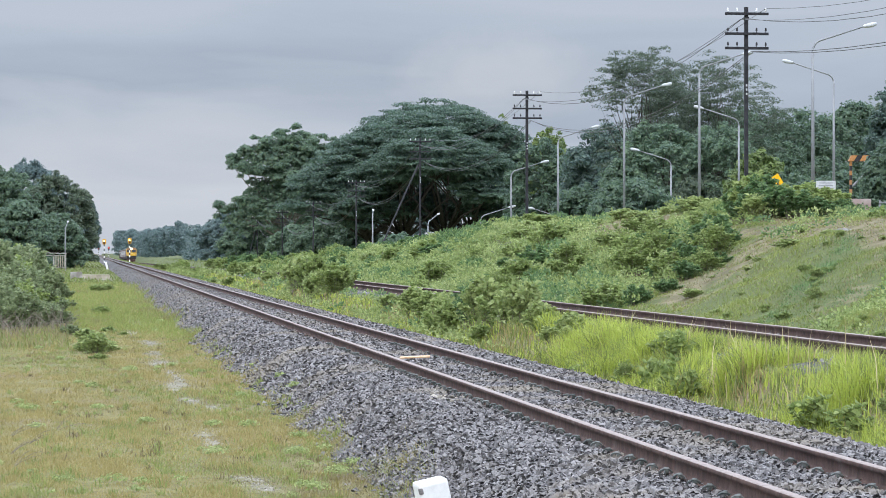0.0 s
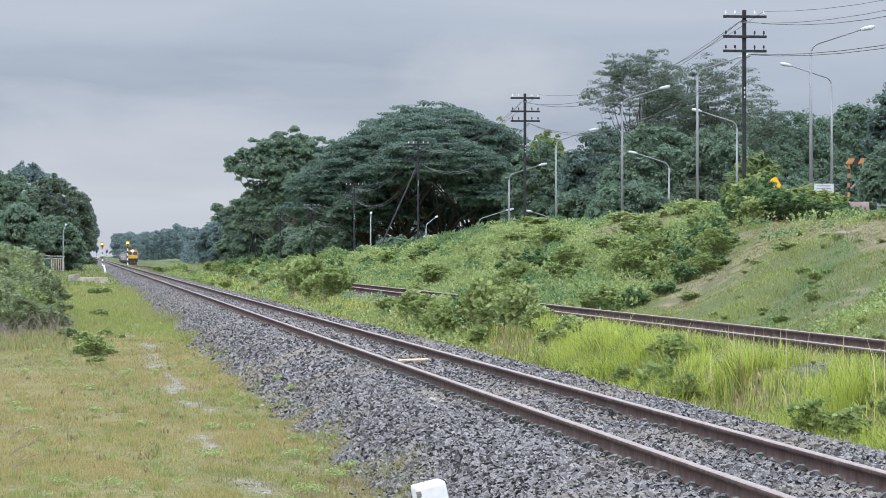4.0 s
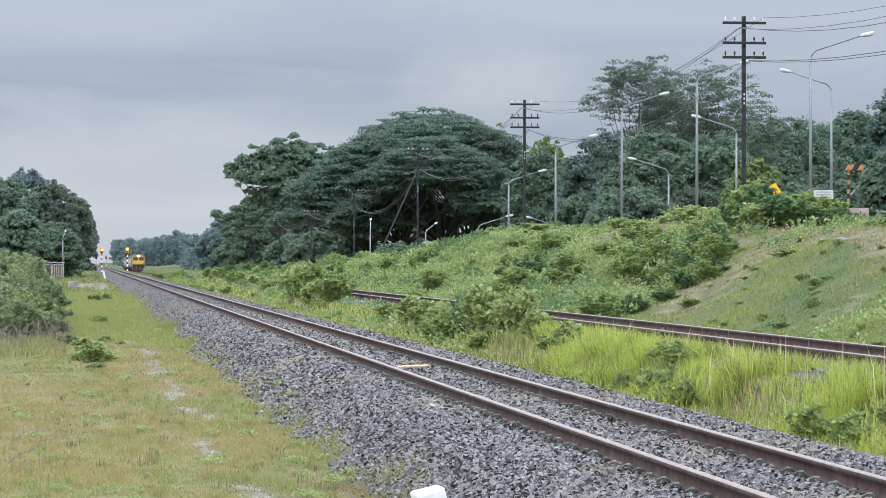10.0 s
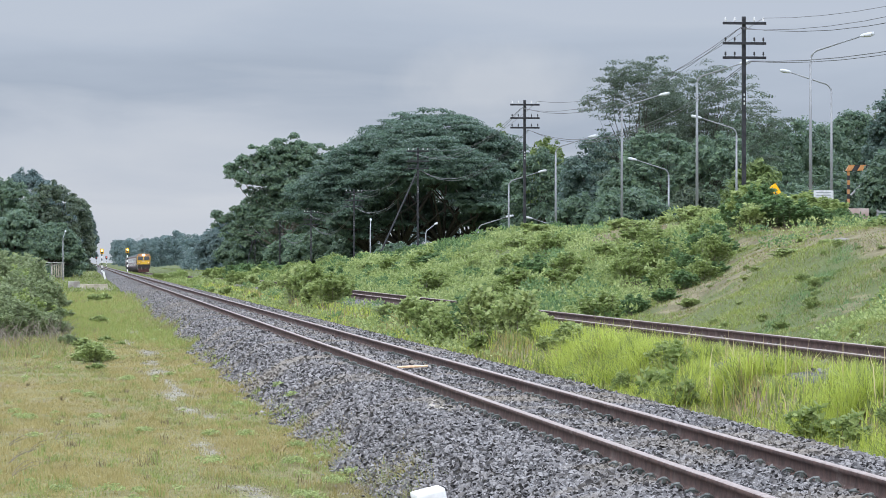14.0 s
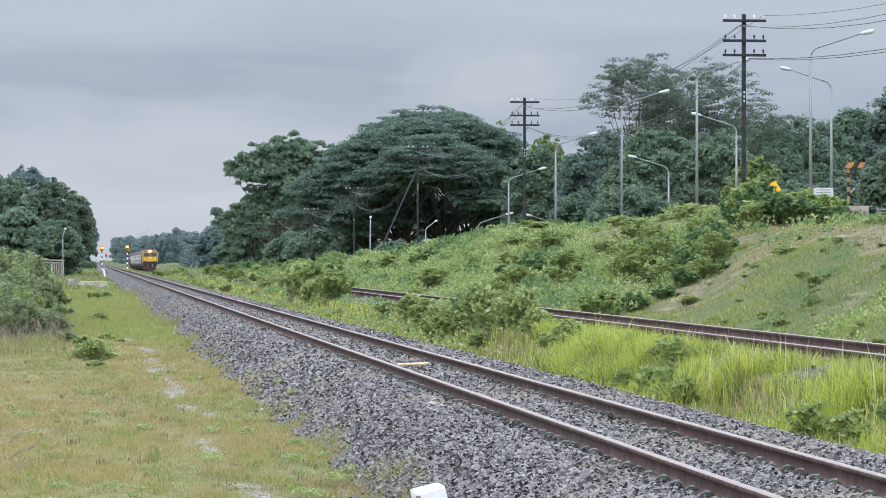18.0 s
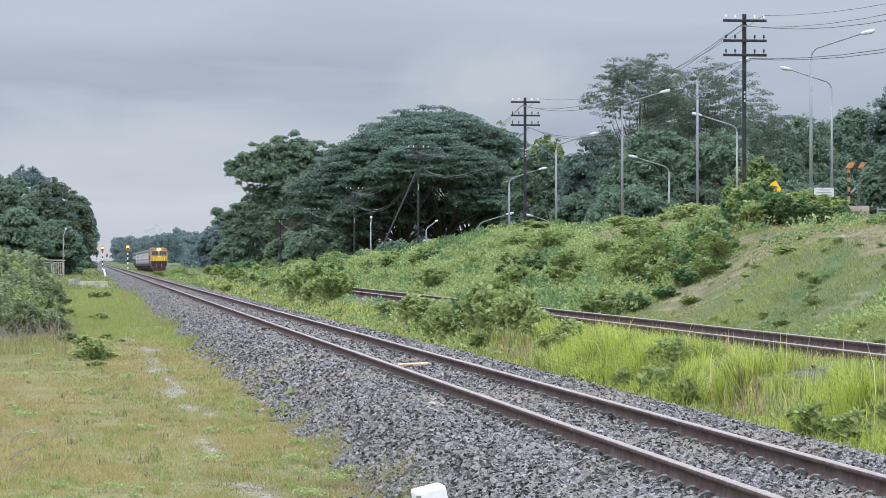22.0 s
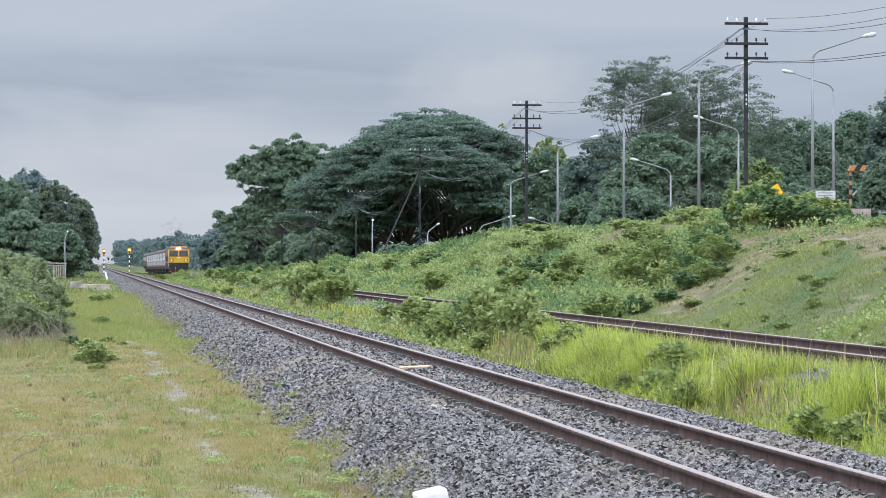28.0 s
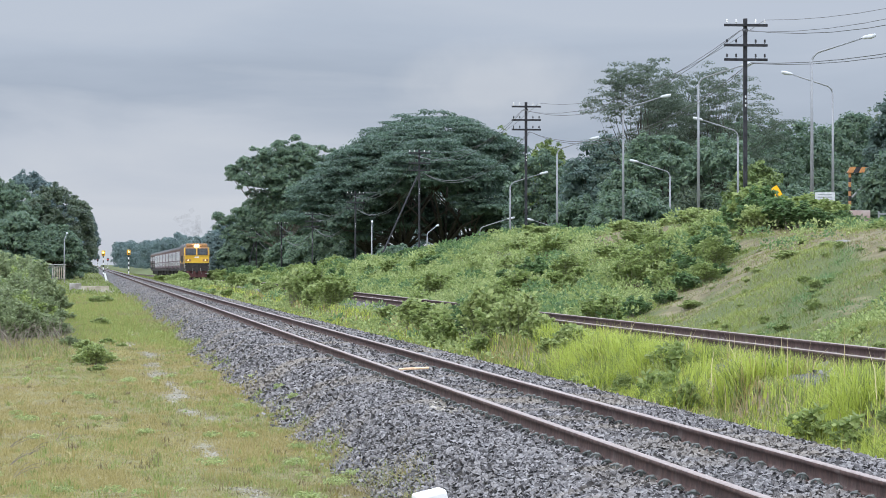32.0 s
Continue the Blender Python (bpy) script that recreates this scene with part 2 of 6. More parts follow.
L_SHRUB_PALE = leafage("pale_shrub_leaves", (0.205, 0.27, 0.095), (0.45, 0.515, 0.21), 0.5, big=1.5)
L_LIME = leafage("lime_grass_blades", (0.245, 0.315, 0.04), (0.56, 0.625, 0.135), 0.42, big=0.6, single=0.3)
L_STRAW = leafage("yellowish_grass_blades", (0.245, 0.207, 0.072), (0.405, 0.342, 0.142), 0.3, big=0.5, single=0.3)
L_GRASS = leafage("green_grass_blades", (0.10, 0.145, 0.035), (0.25, 0.29, 0.085), 0.3, big=0.4, single=0.3)
L_SEED = leafage("straw_seed_heads", (0.4, 0.32, 0.15), (0.58, 0.5, 0.28), 0.2)
L_BANK = leafage("olive_bank_grass_blades", (0.135, 0.175, 0.045), (0.28, 0.33, 0.095), 0.3, big=0.5, single=0.3)
L_DRY = leafage("dry_grass_blades", (0.175, 0.145, 0.065), (0.32, 0.27, 0.13), 0.25, big=0.5, single=0.3)
L_THATCH = leafage("dead_brown_grass_blades", (0.12, 0.095, 0.045), (0.22, 0.175, 0.085), 0.2, big=0.5)


# ---- mesh tools ----
def mesh_of(name, verts, faces):
    """A mesh from arrays: faces of one size."""
    verts, faces = np.asarray(verts, dtype=np.float32), np.asarray(faces, dtype=np.int32)
    me = bpy.data.meshes.new(name)
    n, k = faces.shape
    me.vertices.add(len(verts))
    me.vertices.foreach_set("co", verts.ravel())
    me.loops.add(n * k)
    me.loops.foreach_set("vertex_index", faces.ravel())
    me.polygons.add(n)
    me.polygons.foreach_set("loop_start", np.arange(0, n * k, k, dtype=np.int32))
    me.polygons.foreach_set("loop_total", np.full(n, k, dtype=np.int32))
    me.update(calc_edges=True)
    return me


def flat_part(name, verts, faces, mat, parent=None, label="", smooth=False):
    me = mesh_of(name, verts, faces)
    me.materials.append(mat)
    if smooth:
        me.polygons.foreach_set("use_smooth", np.ones(len(me.polygons), dtype=bool))
    ob = new(name, me)
    if parent:
        ob.parent = parent
    if label:
        ob["label"] = label
    return ob


def part(name, bm, mat, parent=None, label="", smooth=False):
    me = bpy.data.meshes.new(name)
    bm.normal_update()
    bm.to_mesh(me)
    bm.free()
    me.materials.append(mat)
    if smooth:
        for f in me.polygons:
            f.use_smooth = True
    ob = new(name, me)
    if parent:
        ob.parent = parent
    if label:
        ob["label"] = label
    return ob


def thing(name, label, category, at=None, group="", kind=""):
    ob = new(name)
    ob.empty_display_size = 0.3
    if at is not None:
        ob.matrix_basis = at
    return tagged(ob, label, category, group, kind)


def box(bm, sx, sy, sz, at=(0, 0, 0), bevel=0.0, turn=None):
    m = Matrix.Translation(at)
    if turn is not None:
        m = m @ turn
    got = bmesh.ops.create_cube(bm, size=1.0, matrix=m @ Matrix.Diagonal((sx, sy, sz, 1)))
    if bevel:
        edges = list({e for v in got["verts"] for e in v.link_edges})
        bmesh.ops.bevel(bm, geom=edges, offset=bevel, segments=2, affect="EDGES", profile=0.6)
    return bm


def solid(sx, sy, sz, at=(0, 0, 0), bevel=0.0, turn=None):
    return box(bmesh.new(), sx, sy, sz, at, bevel, turn)


def rod(bm, a, b, r1, r2=None, n=10):
    a, b = Vector(a), Vector(b)
    turn = (b - a).to_track_quat("Z", "Y").to_matrix().to_4x4()
    bmesh.ops.create_cone(bm, cap_ends=True, segments=n, radius1=r1, radius2=r1 if r2 is None else r2,
                          depth=(b - a).length, matrix=Matrix.Translation((a + b) / 2) @ turn)
    return bm


def tube(bm, path, radii, n=8):
    """A tapered tube along a path."""
    path = [Vector(p) for p in path]
    rings = []
    for i, p in enumerate(path):
        d = (path[min(i + 1, len(path) - 1)] - path[max(i - 1, 0)]).normalized()
        q = d.to_track_quat("Z", "Y")
        r = radii[i] if hasattr(radii, "__len__") else radii
        rings.append([bm.verts.new(p + q @ Vector((r * math.cos(2 * math.pi * k / n), r * math.sin(2 * math.pi * k / n), 0))) for k in range(n)])
    for a, b in zip(rings, rings[1:]):
        for k in range(n):
            bm.faces.new((a[k], a[(k + 1) % n], b[(k + 1) % n], b[k]))
    bm.faces.new(rings[0][::-1])
    bm.faces.new(rings[-1])
    return bm


def smooth01(t):
    t = np.clip(t, 0, 1)
    return t * t * (3 - 2 * t)


def lattice(seed):
    return np.random.default_rng(seed).random((64, 64))


LATTICE = lattice(5)


def wave(x, y, size):
    """Smooth value noise in 0..1 with features of that size."""
    u, v = np.asarray(x) / size + 31.7, np.asarray(y) / size + 17.3
    i, j = np.floor(u).astype(int), np.floor(v).astype(int)
    a, b = smooth01(u - i), smooth01(v - j)
    g = lambda p, q: LATTICE[p % 64, q % 64]
    return (g(i, j) * (1 - a) + g(i + 1, j) * a) * (1 - b) + (g(i, j + 1) * (1 - a) + g(i + 1, j + 1) * a) * b


# ---- the lie of the land ----
def second_x(y):
    y = np.asarray(y, dtype=float)
    return 9.25 + 3.05 * smooth01((y - 230) / 210)


def second_z(y):
    y = np.asarray(y, dtype=float)
    return 0.33 - 0.71 * smooth01((y - 200) / 250) - 0.0017 * np.maximum(y - 440, 0)


def crest(y):
    return np.interp(y, [0, 60, 96, 120, 145, 182, 224, 278, 350, 500], [1.6, 1.9, 2.1, 2.4, 2.5, 2.4, 1.6, 0.75, -0.1, -0.7])


def road_z(y):
    return np.interp(y, [0, 160, 200, 230, 260, 300], [2.1, 2.1, 2.4, 2.1, 0.6, -1.0])


def land(x, y):
    x, y = np.broadcast_arrays(np.asarray(x, dtype=float), np.asarray(y, dtype=float))
    sx, sz = second_x(y), second_z(y)
    toe = sx + 1.9
    low = np.minimum(sz - 0.55, -0.2)
    top = np.maximum(crest(y), low)
    z = np.full(x.shape, -0.68)
    z = np.where(x > 6.2, -0.66 + 0.26 * smooth01((x - 6.2) / 0.8), z)
    z = np.where(x > 7.2, -0.40 + (sz - 0.35 + 0.40) * smooth01((x - 7.2) / np.maximum(sx - 1.7 - 7.2, 0.3)), z)
    z = np.where(x > sx + 1.2, sz - 0.35 + (low - sz + 0.35) * smooth01((x - sx - 1.2) / 0.7), z)
    t = np.clip((x - toe) / np.maximum(19.5 - toe, 1), 0, 1)
    z = np.where(x > toe, low + (top - low) * (0.25 * t + 0.75 * smooth01(t)), z)
    back = np.where(y < 330, road_z(y), -1.0)
    z = np.where(x > 23, top + (np.minimum(back, top) - top) * smooth01((x - 23) / 5), z)
    bumps = (wave(x, y, 2.3) - 0.5) * 0.2 + (wave(x, y, 0.9) - 0.5) * 0.09
    slope = smooth01((x - toe) / 2) * smooth01((60 - x) / 20)
    left = smooth01((1.8 - x) / 2) * 0.12
    ridge = (wave(x * 0.3, (y - 3.0 * x) * 0.5 + 3.0, 1.9) - 0.5) * 0.3
    z = z + ridge * slope * smooth01((130 - y) / 30) * smooth01((y - 45) / 10) + bumps * np.maximum(slope * 1.6, left) + slope * (wave(x, y, 7.0) - 0.5) * 0.5 * smooth01((y - 40) / 20) * smooth01((400 - y) / 60)
    return z


def fall_line(x, y):
    """Constant along the rills, which run slantwise down the slope."""
    return np.asarray(y, dtype=float) - 3.0 * np.asarray(x, dtype=float)


def hump(u, mid, half):
    return np.exp(-((u - mid) / half) ** 2)


def worn_bank(x, y):
    """Where the slope is dry and brown: a worn way up it, gaps in the scrub and the trodden crest."""
    u = fall_line(x, y)
    way = hump(u, 49, 4.2) * smooth01((x - 12.3) / 1.5)
    gap = hump(u, 68, 2.6) * smooth01((x - 11.8) / 0.8) * smooth01((15.5 - x) / 1.0)
    low_gap = 0.7 * hump(u, 32, 2.2) * smooth01((x - 13) / 1.0)
    crest_a = smooth01((x - 17.0) / 1.0) * smooth01((u - 22) / 8) * smooth01((62 - u) / 6)
    crest_b = 1.15 * smooth01((x - 16.9) / 0.8) * smooth01((u - 64) / 6) * smooth01((100 - u) / 8)
    most = np.maximum.reduce([way * 0.7, gap * 0.7, low_gap * 0.55, crest_a * 0.75, crest_b * 0.8])
    return most * smooth01((wave(x, y, 1.3) - 0.1) / 0.4)


def build_ground():
    xs = np.concatenate([[-3500, -1500, -600, -250, -100, -50, -25, -14], np.arange(-9, 2.6, 0.5), [3, 4.5, 6, 6.2],
                         np.arange(6.5, 30, 0.4), np.arange(31, 62, 2.5), [75, 110, 200, 500, 1500, 3500]])
    ys = np.concatenate([[-400, -100, -30, 0, 10], np.arange(18, 130, 0.8), np.arange(130, 300, 2.0), np.arange(300, 560, 10),
                         [600, 700, 800, 1000, 1300, 1700, 2300, 3200, 4700]])
    gx, gy = np.meshgrid(xs, ys)
    gz = land(gx, gy)
    v = np.stack([gx, gy, gz], -1).reshape(-1, 3)
    nx, ny = len(xs), len(ys)
    i = (np.arange(ny - 1)[:, None] * nx + np.arange(nx - 1)[None, :]).ravel()
    f = np.stack([i, i + 1, i + 1 + nx, i + nx], -1)
    g = flat_part("ground", v, f, M_GROUND, smooth=True)
    g.data.attributes.new("worn", "FLOAT", "POINT").data.foreach_set("value", worn_bank(gx, gy).astype(np.float32).ravel())
    lush = 0.85 * smooth01((gx - 10.5) / 1.5) + 0.5 * smooth01((gy - 80) / 30) * (gx < 6)
    g.data.attributes.new("lush", "FLOAT", "POINT").data.foreach_set("value", lush.astype(np.float32).ravel())
    tagged(g, "grassy railway land with a raised roadside embankment", "ground", kind="structure")


build_ground()


def strip(name, section, ys, mid, mat, label, kind="structure", category="", jitter=0.0):
    """A bed of one cross-section swept along the line mid(y) -> x, z."""
    sec = np.array(section)
    sec_x = np.interp(np.linspace(0, 1, 40), np.linspace(0, 1, len(sec)), sec[:, 0])
    sec_z = np.interp(np.linspace(0, 1, 40), np.linspace(0, 1, len(sec)), sec[:, 1])
    ys = np.asarray(ys, dtype=float)
    mx, mz = mid(ys)
    X = mx[:, None] + sec_x[None, :]
    Y = np.repeat(ys[:, None], 40, 1)
    Z = mz[:, None] + sec_z[None, :]
    Z = Z + (wave(X, Y, 0.35) - 1.0) * jitter * 0.5 + (wave(X, Y, 0.13) - 1.0) * jitter * 0.3
    X = X + (wave(X + 9, Y, 1.7) - 0.5) * jitter * 3 * (np.abs(sec_x)[None, :] > 1.7)
    v = np.stack([X, Y, Z], -1).reshape(-1, 3)
    i = (np.arange(len(ys) - 1)[:, None] * 40 + np.arange(39)[None, :]).ravel()
    f = np.stack([i, i + 1, i + 41, i + 40], -1)
    return tagged(flat_part(name, v, f, mat, smooth=False), label, category, kind=kind)


MAIN_X = 4.54
BED = [(-2.15, -0.8), (-2.0, -0.66), (-1.75, -0.5), (-1.4, -0.24), (-1.1, -0.17), (-0.4, -0.15), (0, -0.155), (0.4, -0.15), (1.1, -0.17), (1.6, -0.19), (1.95, -0.25), (2.2, -0.44), (2.4, -0.68)]
BED_YS = np.concatenate([np.arange(-60, 20, 4), np.arange(20, 130, 0.25), np.arange(130, 400, 2), np.arange(400, 1800, 20)])
strip("ballast_bed", BED, BED_YS, lambda y: (np.full_like(y, MAIN_X), np.zeros_like(y)), M_BALLAST,
      "grey crushed stone ballast under the main track", category="ballast", jitter=0.05)
strip("ballast_bed", [(-1.6, -0.95), (-1.5, -0.6)] + BED[3:10] + [(1.75, -0.6), (1.85, -0.95)], BED_YS, lambda y: (second_x(y), second_z(y)), M_BALLAST,
      "grey ballast under the overgrown second track", category="ballast", jitter=0.05)

# rail section: foot, web, head
RAIL = [(-0.062, -0.145), (0.062, -0.145), (0.062, -0.136), (0.016, -0.118), (0.009, -0.105), (0.009, -0.045), (0.034, -0.032), (0.034, -0.006), (0.026, 0.0),
        (-0.026, 0.0), (-0.034, -0.006), (-0.034, -0.032), (-0.009, -0.045), (-0.009, -0.105), (-0.016, -0.118), (-0.062, -0.136)]


def rail(parent, mid, side, ys):
    sec = np.array(RAIL)
    ys = np.asarray(ys, dtype=float)
    mx, mz = mid(ys)
    k = len(sec)
    X = mx[:, None] + side * 0.533 + sec[None, :, 0]
    Y = np.repeat(ys[:, None], k, 1)
    Z = mz[:, None] + sec[None, :, 1]
    v = np.stack([X, Y, Z], -1).reshape(-1, 3)
    a = np.arange(len(ys) - 1)[:, None] * k
    j, j2 = np.arange(k)[None, :], ((np.arange(k) + 1) % k)[None, :]
    f = np.stack([a + j, a + k + j, a + k + j2, a + j2], -1).reshape(-1, 4)
    ob = flat_part("rail", v, f, M_RAIL, parent)
    ob.data.materials.append(M_RAIL_TOP)
    head = np.tile(np.isin(np.arange(k), [7, 8, 9]), len(ys) - 1).astype(np.int32)
    ob.data.polygons.foreach_set("material_index", head)
    return ob


main_line = lambda y: (np.full_like(y, MAIN_X), np.zeros_like(y))
second_line = lambda y: (second_x(y), second_z(y))
track = thing("railway_track", "main track of rusty rails on concrete sleepers in grey ballast", "railway track", kind="structure")
loop = thing("railway_track", "second track of dark rusty rails half hidden by grass", "railway track", kind="structure")
RAIL_YS = np.concatenate([[-60, 0], np.arange(20, 460, 5), np.arange(460, 2000, 60)])
for side in (-1, 1):
    rail(track, main_line, side, RAIL_YS)
    rail(loop, second_line, side, RAIL_YS)


# ---- plants ----
def leaf_mesh(points, normals, size, rng, slim=0.55, droop=0.0):
    """Folded diamond leaves, one at each point, lying across its normal."""
    n = len(points)
    nrm = normals + rng.normal(0, 0.45, (n, 3))
    nrm /= np.linalg.norm(nrm, axis=1, keepdims=True) + 1e-9
    d = rng.normal(0, 1, (n, 3))
    d[:, 2] -= droop
    d -= nrm * (d * nrm).sum(1, keepdims=True)
    d /= np.linalg.norm(d, axis=1, keepdims=True) + 1e-9
    s = np.cross(nrm, d)
    size = np.broadcast_to(np.asarray(size, dtype=float), (n,)) * rng.uniform(0.6, 1.35, n)
    L, W = size[:, None], size[:, None] * slim * 0.5
    v = np.stack([points - d * L * 0.5, points + s * W + nrm * W * 0.35, points + d * L * 0.5 - nrm * L * 0.08, points - s * W + nrm * W * 0.35], 1).reshape(-1, 3)
    i = np.arange(n)[:, None] * 4
    f = np.concatenate([i + np.array([[0, 1, 2]]), i + np.array([[0, 2, 3]])], 0)
    return v, f


def fine_leaves(points, normals, size, rng, slim=0.7):
    """Small pointed leaves, one triangle each, for crowns seen from afar."""
    n = len(points)
    nrm = normals + rng.normal(0, 0.5, (n, 3))
    nrm /= np.linalg.norm(nrm, axis=1, keepdims=True) + 1e-9
    d = rng.normal(0, 1, (n, 3))
    d -= nrm * (d * nrm).sum(1, keepdims=True)
    d /= np.linalg.norm(d, axis=1, keepdims=True) + 1e-9
    s = np.cross(nrm, d)
    L = (size * rng.uniform(0.6, 1.4, n))[:, None]
    v = np.stack([points - d * L * 0.45 - s * L * slim * 0.5, points - d * L * 0.45 + s * L * slim * 0.5, points + d * L * 0.6], 1).reshape(-1, 3)
    return v, np.arange(n * 3).reshape(n, 3)


def shell(rng, blobs, n, inner=0.7, low=-0.5):
    """Points and outward normals in the outer parts of ellipsoids (x, y, z, rx, ry, rz)."""
    b = np.array(blobs, dtype=float)
    area = (b[:, 3] * b[:, 4] * b[:, 5]) ** (2 / 3)
    pick = rng.choice(len(b), n, p=area / area.sum())
    d = rng.normal(0, 1, (n, 3))
    d /= np.linalg.norm(d, axis=1, keepdims=True)
    d[:, 2] = np.where(d[:, 2] < low, -d[:, 2], d[:, 2])
    r = inner + (1.04 - inner) * rng.random(n) ** 0.6
    c = b[pick]
    p = c[:, :3] + d * c[:, 3:] * r[:, None]
    nrm = d / c[:, 3:]
    nrm /= np.linalg.norm(nrm, axis=1, keepdims=True)
    nrm[:, 2] += 0.5
    return p, nrm


def branches(bm, rng, base, tips, r0, bend=0.15, n=6):
    for tip in tips:
        a, b = Vector(base), Vector(tip)
        mid = a.lerp(b, 0.5) + Vector(rng.normal(0, bend * (b - a).length * 0.4, 3))
        mid.z += 0.08 * (b - a).length
        tube(bm, [a, a.lerp(mid, 0.55), mid, b], [r0, r0 * 0.72, r0 * 0.5, r0 * 0.16], n)


def crown_part(rng, blobs, leaves, leaf_size, leaf_mat, t, inner=0.6, slim=0.6, low=-0.5):
    """A crown: fine leaves outside, a denser core of larger sprays inside."""
    p, nrm = shell(rng, blobs, leaves, inner, low)
    v, fc = fine_leaves(p, nrm, leaf_size, rng, slim + 0.15)
    core = [(*b[:3], b[3] * 0.75, b[4] * 0.75, b[5] * 0.75) for b in blobs]
    p, nrm = shell(rng, core, leaves // 7, 0.1, low)
    v2, fc2 = fine_leaves(p, nrm, leaf_size * 2.0, rng, 0.9)
    return flat_part("crown", np.concatenate([v, v2]), np.concatenate([fc, fc2 + len(v)]), leaf_mat, t)


def tree(label, rng, height, width, blobs, leaves, leaf_size, leaf_mat, bark, at, trunk=0.3, fork=0.3, inner=0.6, slim=0.6, category="tree"):
    t = thing("tree", label, category, at)
    bm = bmesh.new()
    f = Vector((rng.normal(0, 0.2), rng.normal(0, 0.2), height * fork))
    tube(bm, [(0, 0, -0.6), (0, 0, 0), (f.x * 0.4, f.y * 0.4, f.z * 0.5), f], [trunk * 1.5, trunk * 1.15, trunk * 0.95, trunk * 0.8], 10)
    tips = [(b[0], b[1], b[2] + b[5] * 0.2) for b in blobs]
    branches(bm, rng, f, tips[:16], trunk * 0.5)
    part("trunk", bm, bark, t, smooth=True)
    crown_part(rng, blobs, leaves, leaf_size, leaf_mat, t, inner, slim)
    return t


def puffs(rng, count, width, depth, low, high, size, dome=1.0):
    """Leaf masses that fill a rounded crown with an uneven outline."""
    out = []
    for k in range(count):
        a, r = rng.uniform(0, 2 * math.pi), math.sqrt(rng.random())
        x, y = r * math.cos(a) * width / 2, r * math.sin(a) * depth / 2
        top = low + (high - low) * math.sqrt(max(0.02, 1 - dome * r * r))
        z = rng.uniform(low + (top - low) * 0.1, top)
        if k % 2:
            z = top - rng.uniform(0, 0.14) * (high - low)
        s = size * rng.uniform(0.45, 1.1)
        if k % 4 == 3:
            # sprays that stand out of the outline
            s *= 0.5
            x, y, z = x * rng.uniform(1.0, 1.2), y * 1.05, z + rng.uniform(-0.02, 0.03) * high
        out.append((x, y, z - s * 0.5, s, s, s * rng.uniform(0.6, 0.95)))
    return out


F = 7000.0
YAW = radians(5.175)


def place(px, dist):
    """Across the line of sight at that distance: metres to the right of the eye, from the bearing px."""
    return dist * math.tan(math.atan((px - 784) / F) + YAW)


def depth(x, dist):
    """How far off along the line of sight."""
    return dist * math.cos(YAW) + x * math.sin(YAW)


def height_at(py, x, dist):
    return EYE + (458 - py) * depth(x, dist) / F


def lobed_tree(name, label, rng, px0, D, base, lobes, pads, pad, leaves, leaf, mat, bark, stems, flat=0.35, low=-0.1, squash=0.8, skin=0.72):
    """A tree of crown lobes (bearing, level, half width, nearer), each roofed with leaf pads on forking limbs."""
    s = D / F
    x0 = place(px0, D)
    t = thing(name, label, "tree", pose(x0, D, base))
    blobs, hearts = [], []
    for px, py, half, near in lobes:
        c = np.array([(px - px0) * s, -near, EYE + (458 - py) * s - base])
        R = half * s
        hearts.append((c, R))
        for k in range(max(6, int(pads * (half / 60) ** 1.6))):
            d = rng.normal(0, 1, 3)
            d /= np.linalg.norm(d)
            d[2] = abs(d[2]) if d[2] < low else d[2]
            p = c + d * np.array([R, R * 0.9, R * squash]) * rng.uniform(skin, 1.04)
            w = pad * rng.uniform(0.55, 1.3)
            blobs.append((*p, w, w, w * rng.uniform(0.7, 1.3) * flat))
    bm = bmesh.new()
    for k, (bx, by, lean, r) in enumerate(stems):
        f = Vector((bx + lean, by, 3.6 + 0.4 * (k % 3)))
        tube(bm, [(bx, by, -0.6), (bx + lean * 0.3, by, 1.5), f], [r * 1.3, r, r * 0.75], 10)
        mine = [h for h in hearts if abs(h[0][0] - f.x) < 7 or len(stems) == 1]
        for c, R in mine:
            hub = Vector(c) - Vector((0, 0, R * 0.25))
            tube(bm, [f, f.lerp(hub, 0.5) + Vector((0, 0, 0.6)), hub], [r * 0.36, r * 0.22, r * 0.12], 6)
            for j in range(5):
                a = rng.uniform(0, 2 * math.pi)
                branches(bm, rng, hub, [Vector(c) + Vector((math.cos(a) * R * 0.8, math.sin(a) * R * 0.7, R * squash * 0.45))], r * 0.1, n=4)
    part("trunk", bm, bark, t, smooth=True)
    p, nrm = shell(rng, blobs, leaves, 0.35, -0.25)
    v, fc = fine_leaves(p, nrm, leaf, rng, 0.75)
    core = [(*c, R * 0.72, R * 0.6, R * squash * 0.55) for c, R in hearts]
    p, nrm = shell(rng, core, leaves // 8, 0.2, -0.4)
    v2, fc2 = fine_leaves(p, nrm, leaf * 1.9, rng, 0.9)
    flat_part("crown", np.concatenate([v, v2]), np.concatenate([fc, fc2 + len(v)]), mat, t)


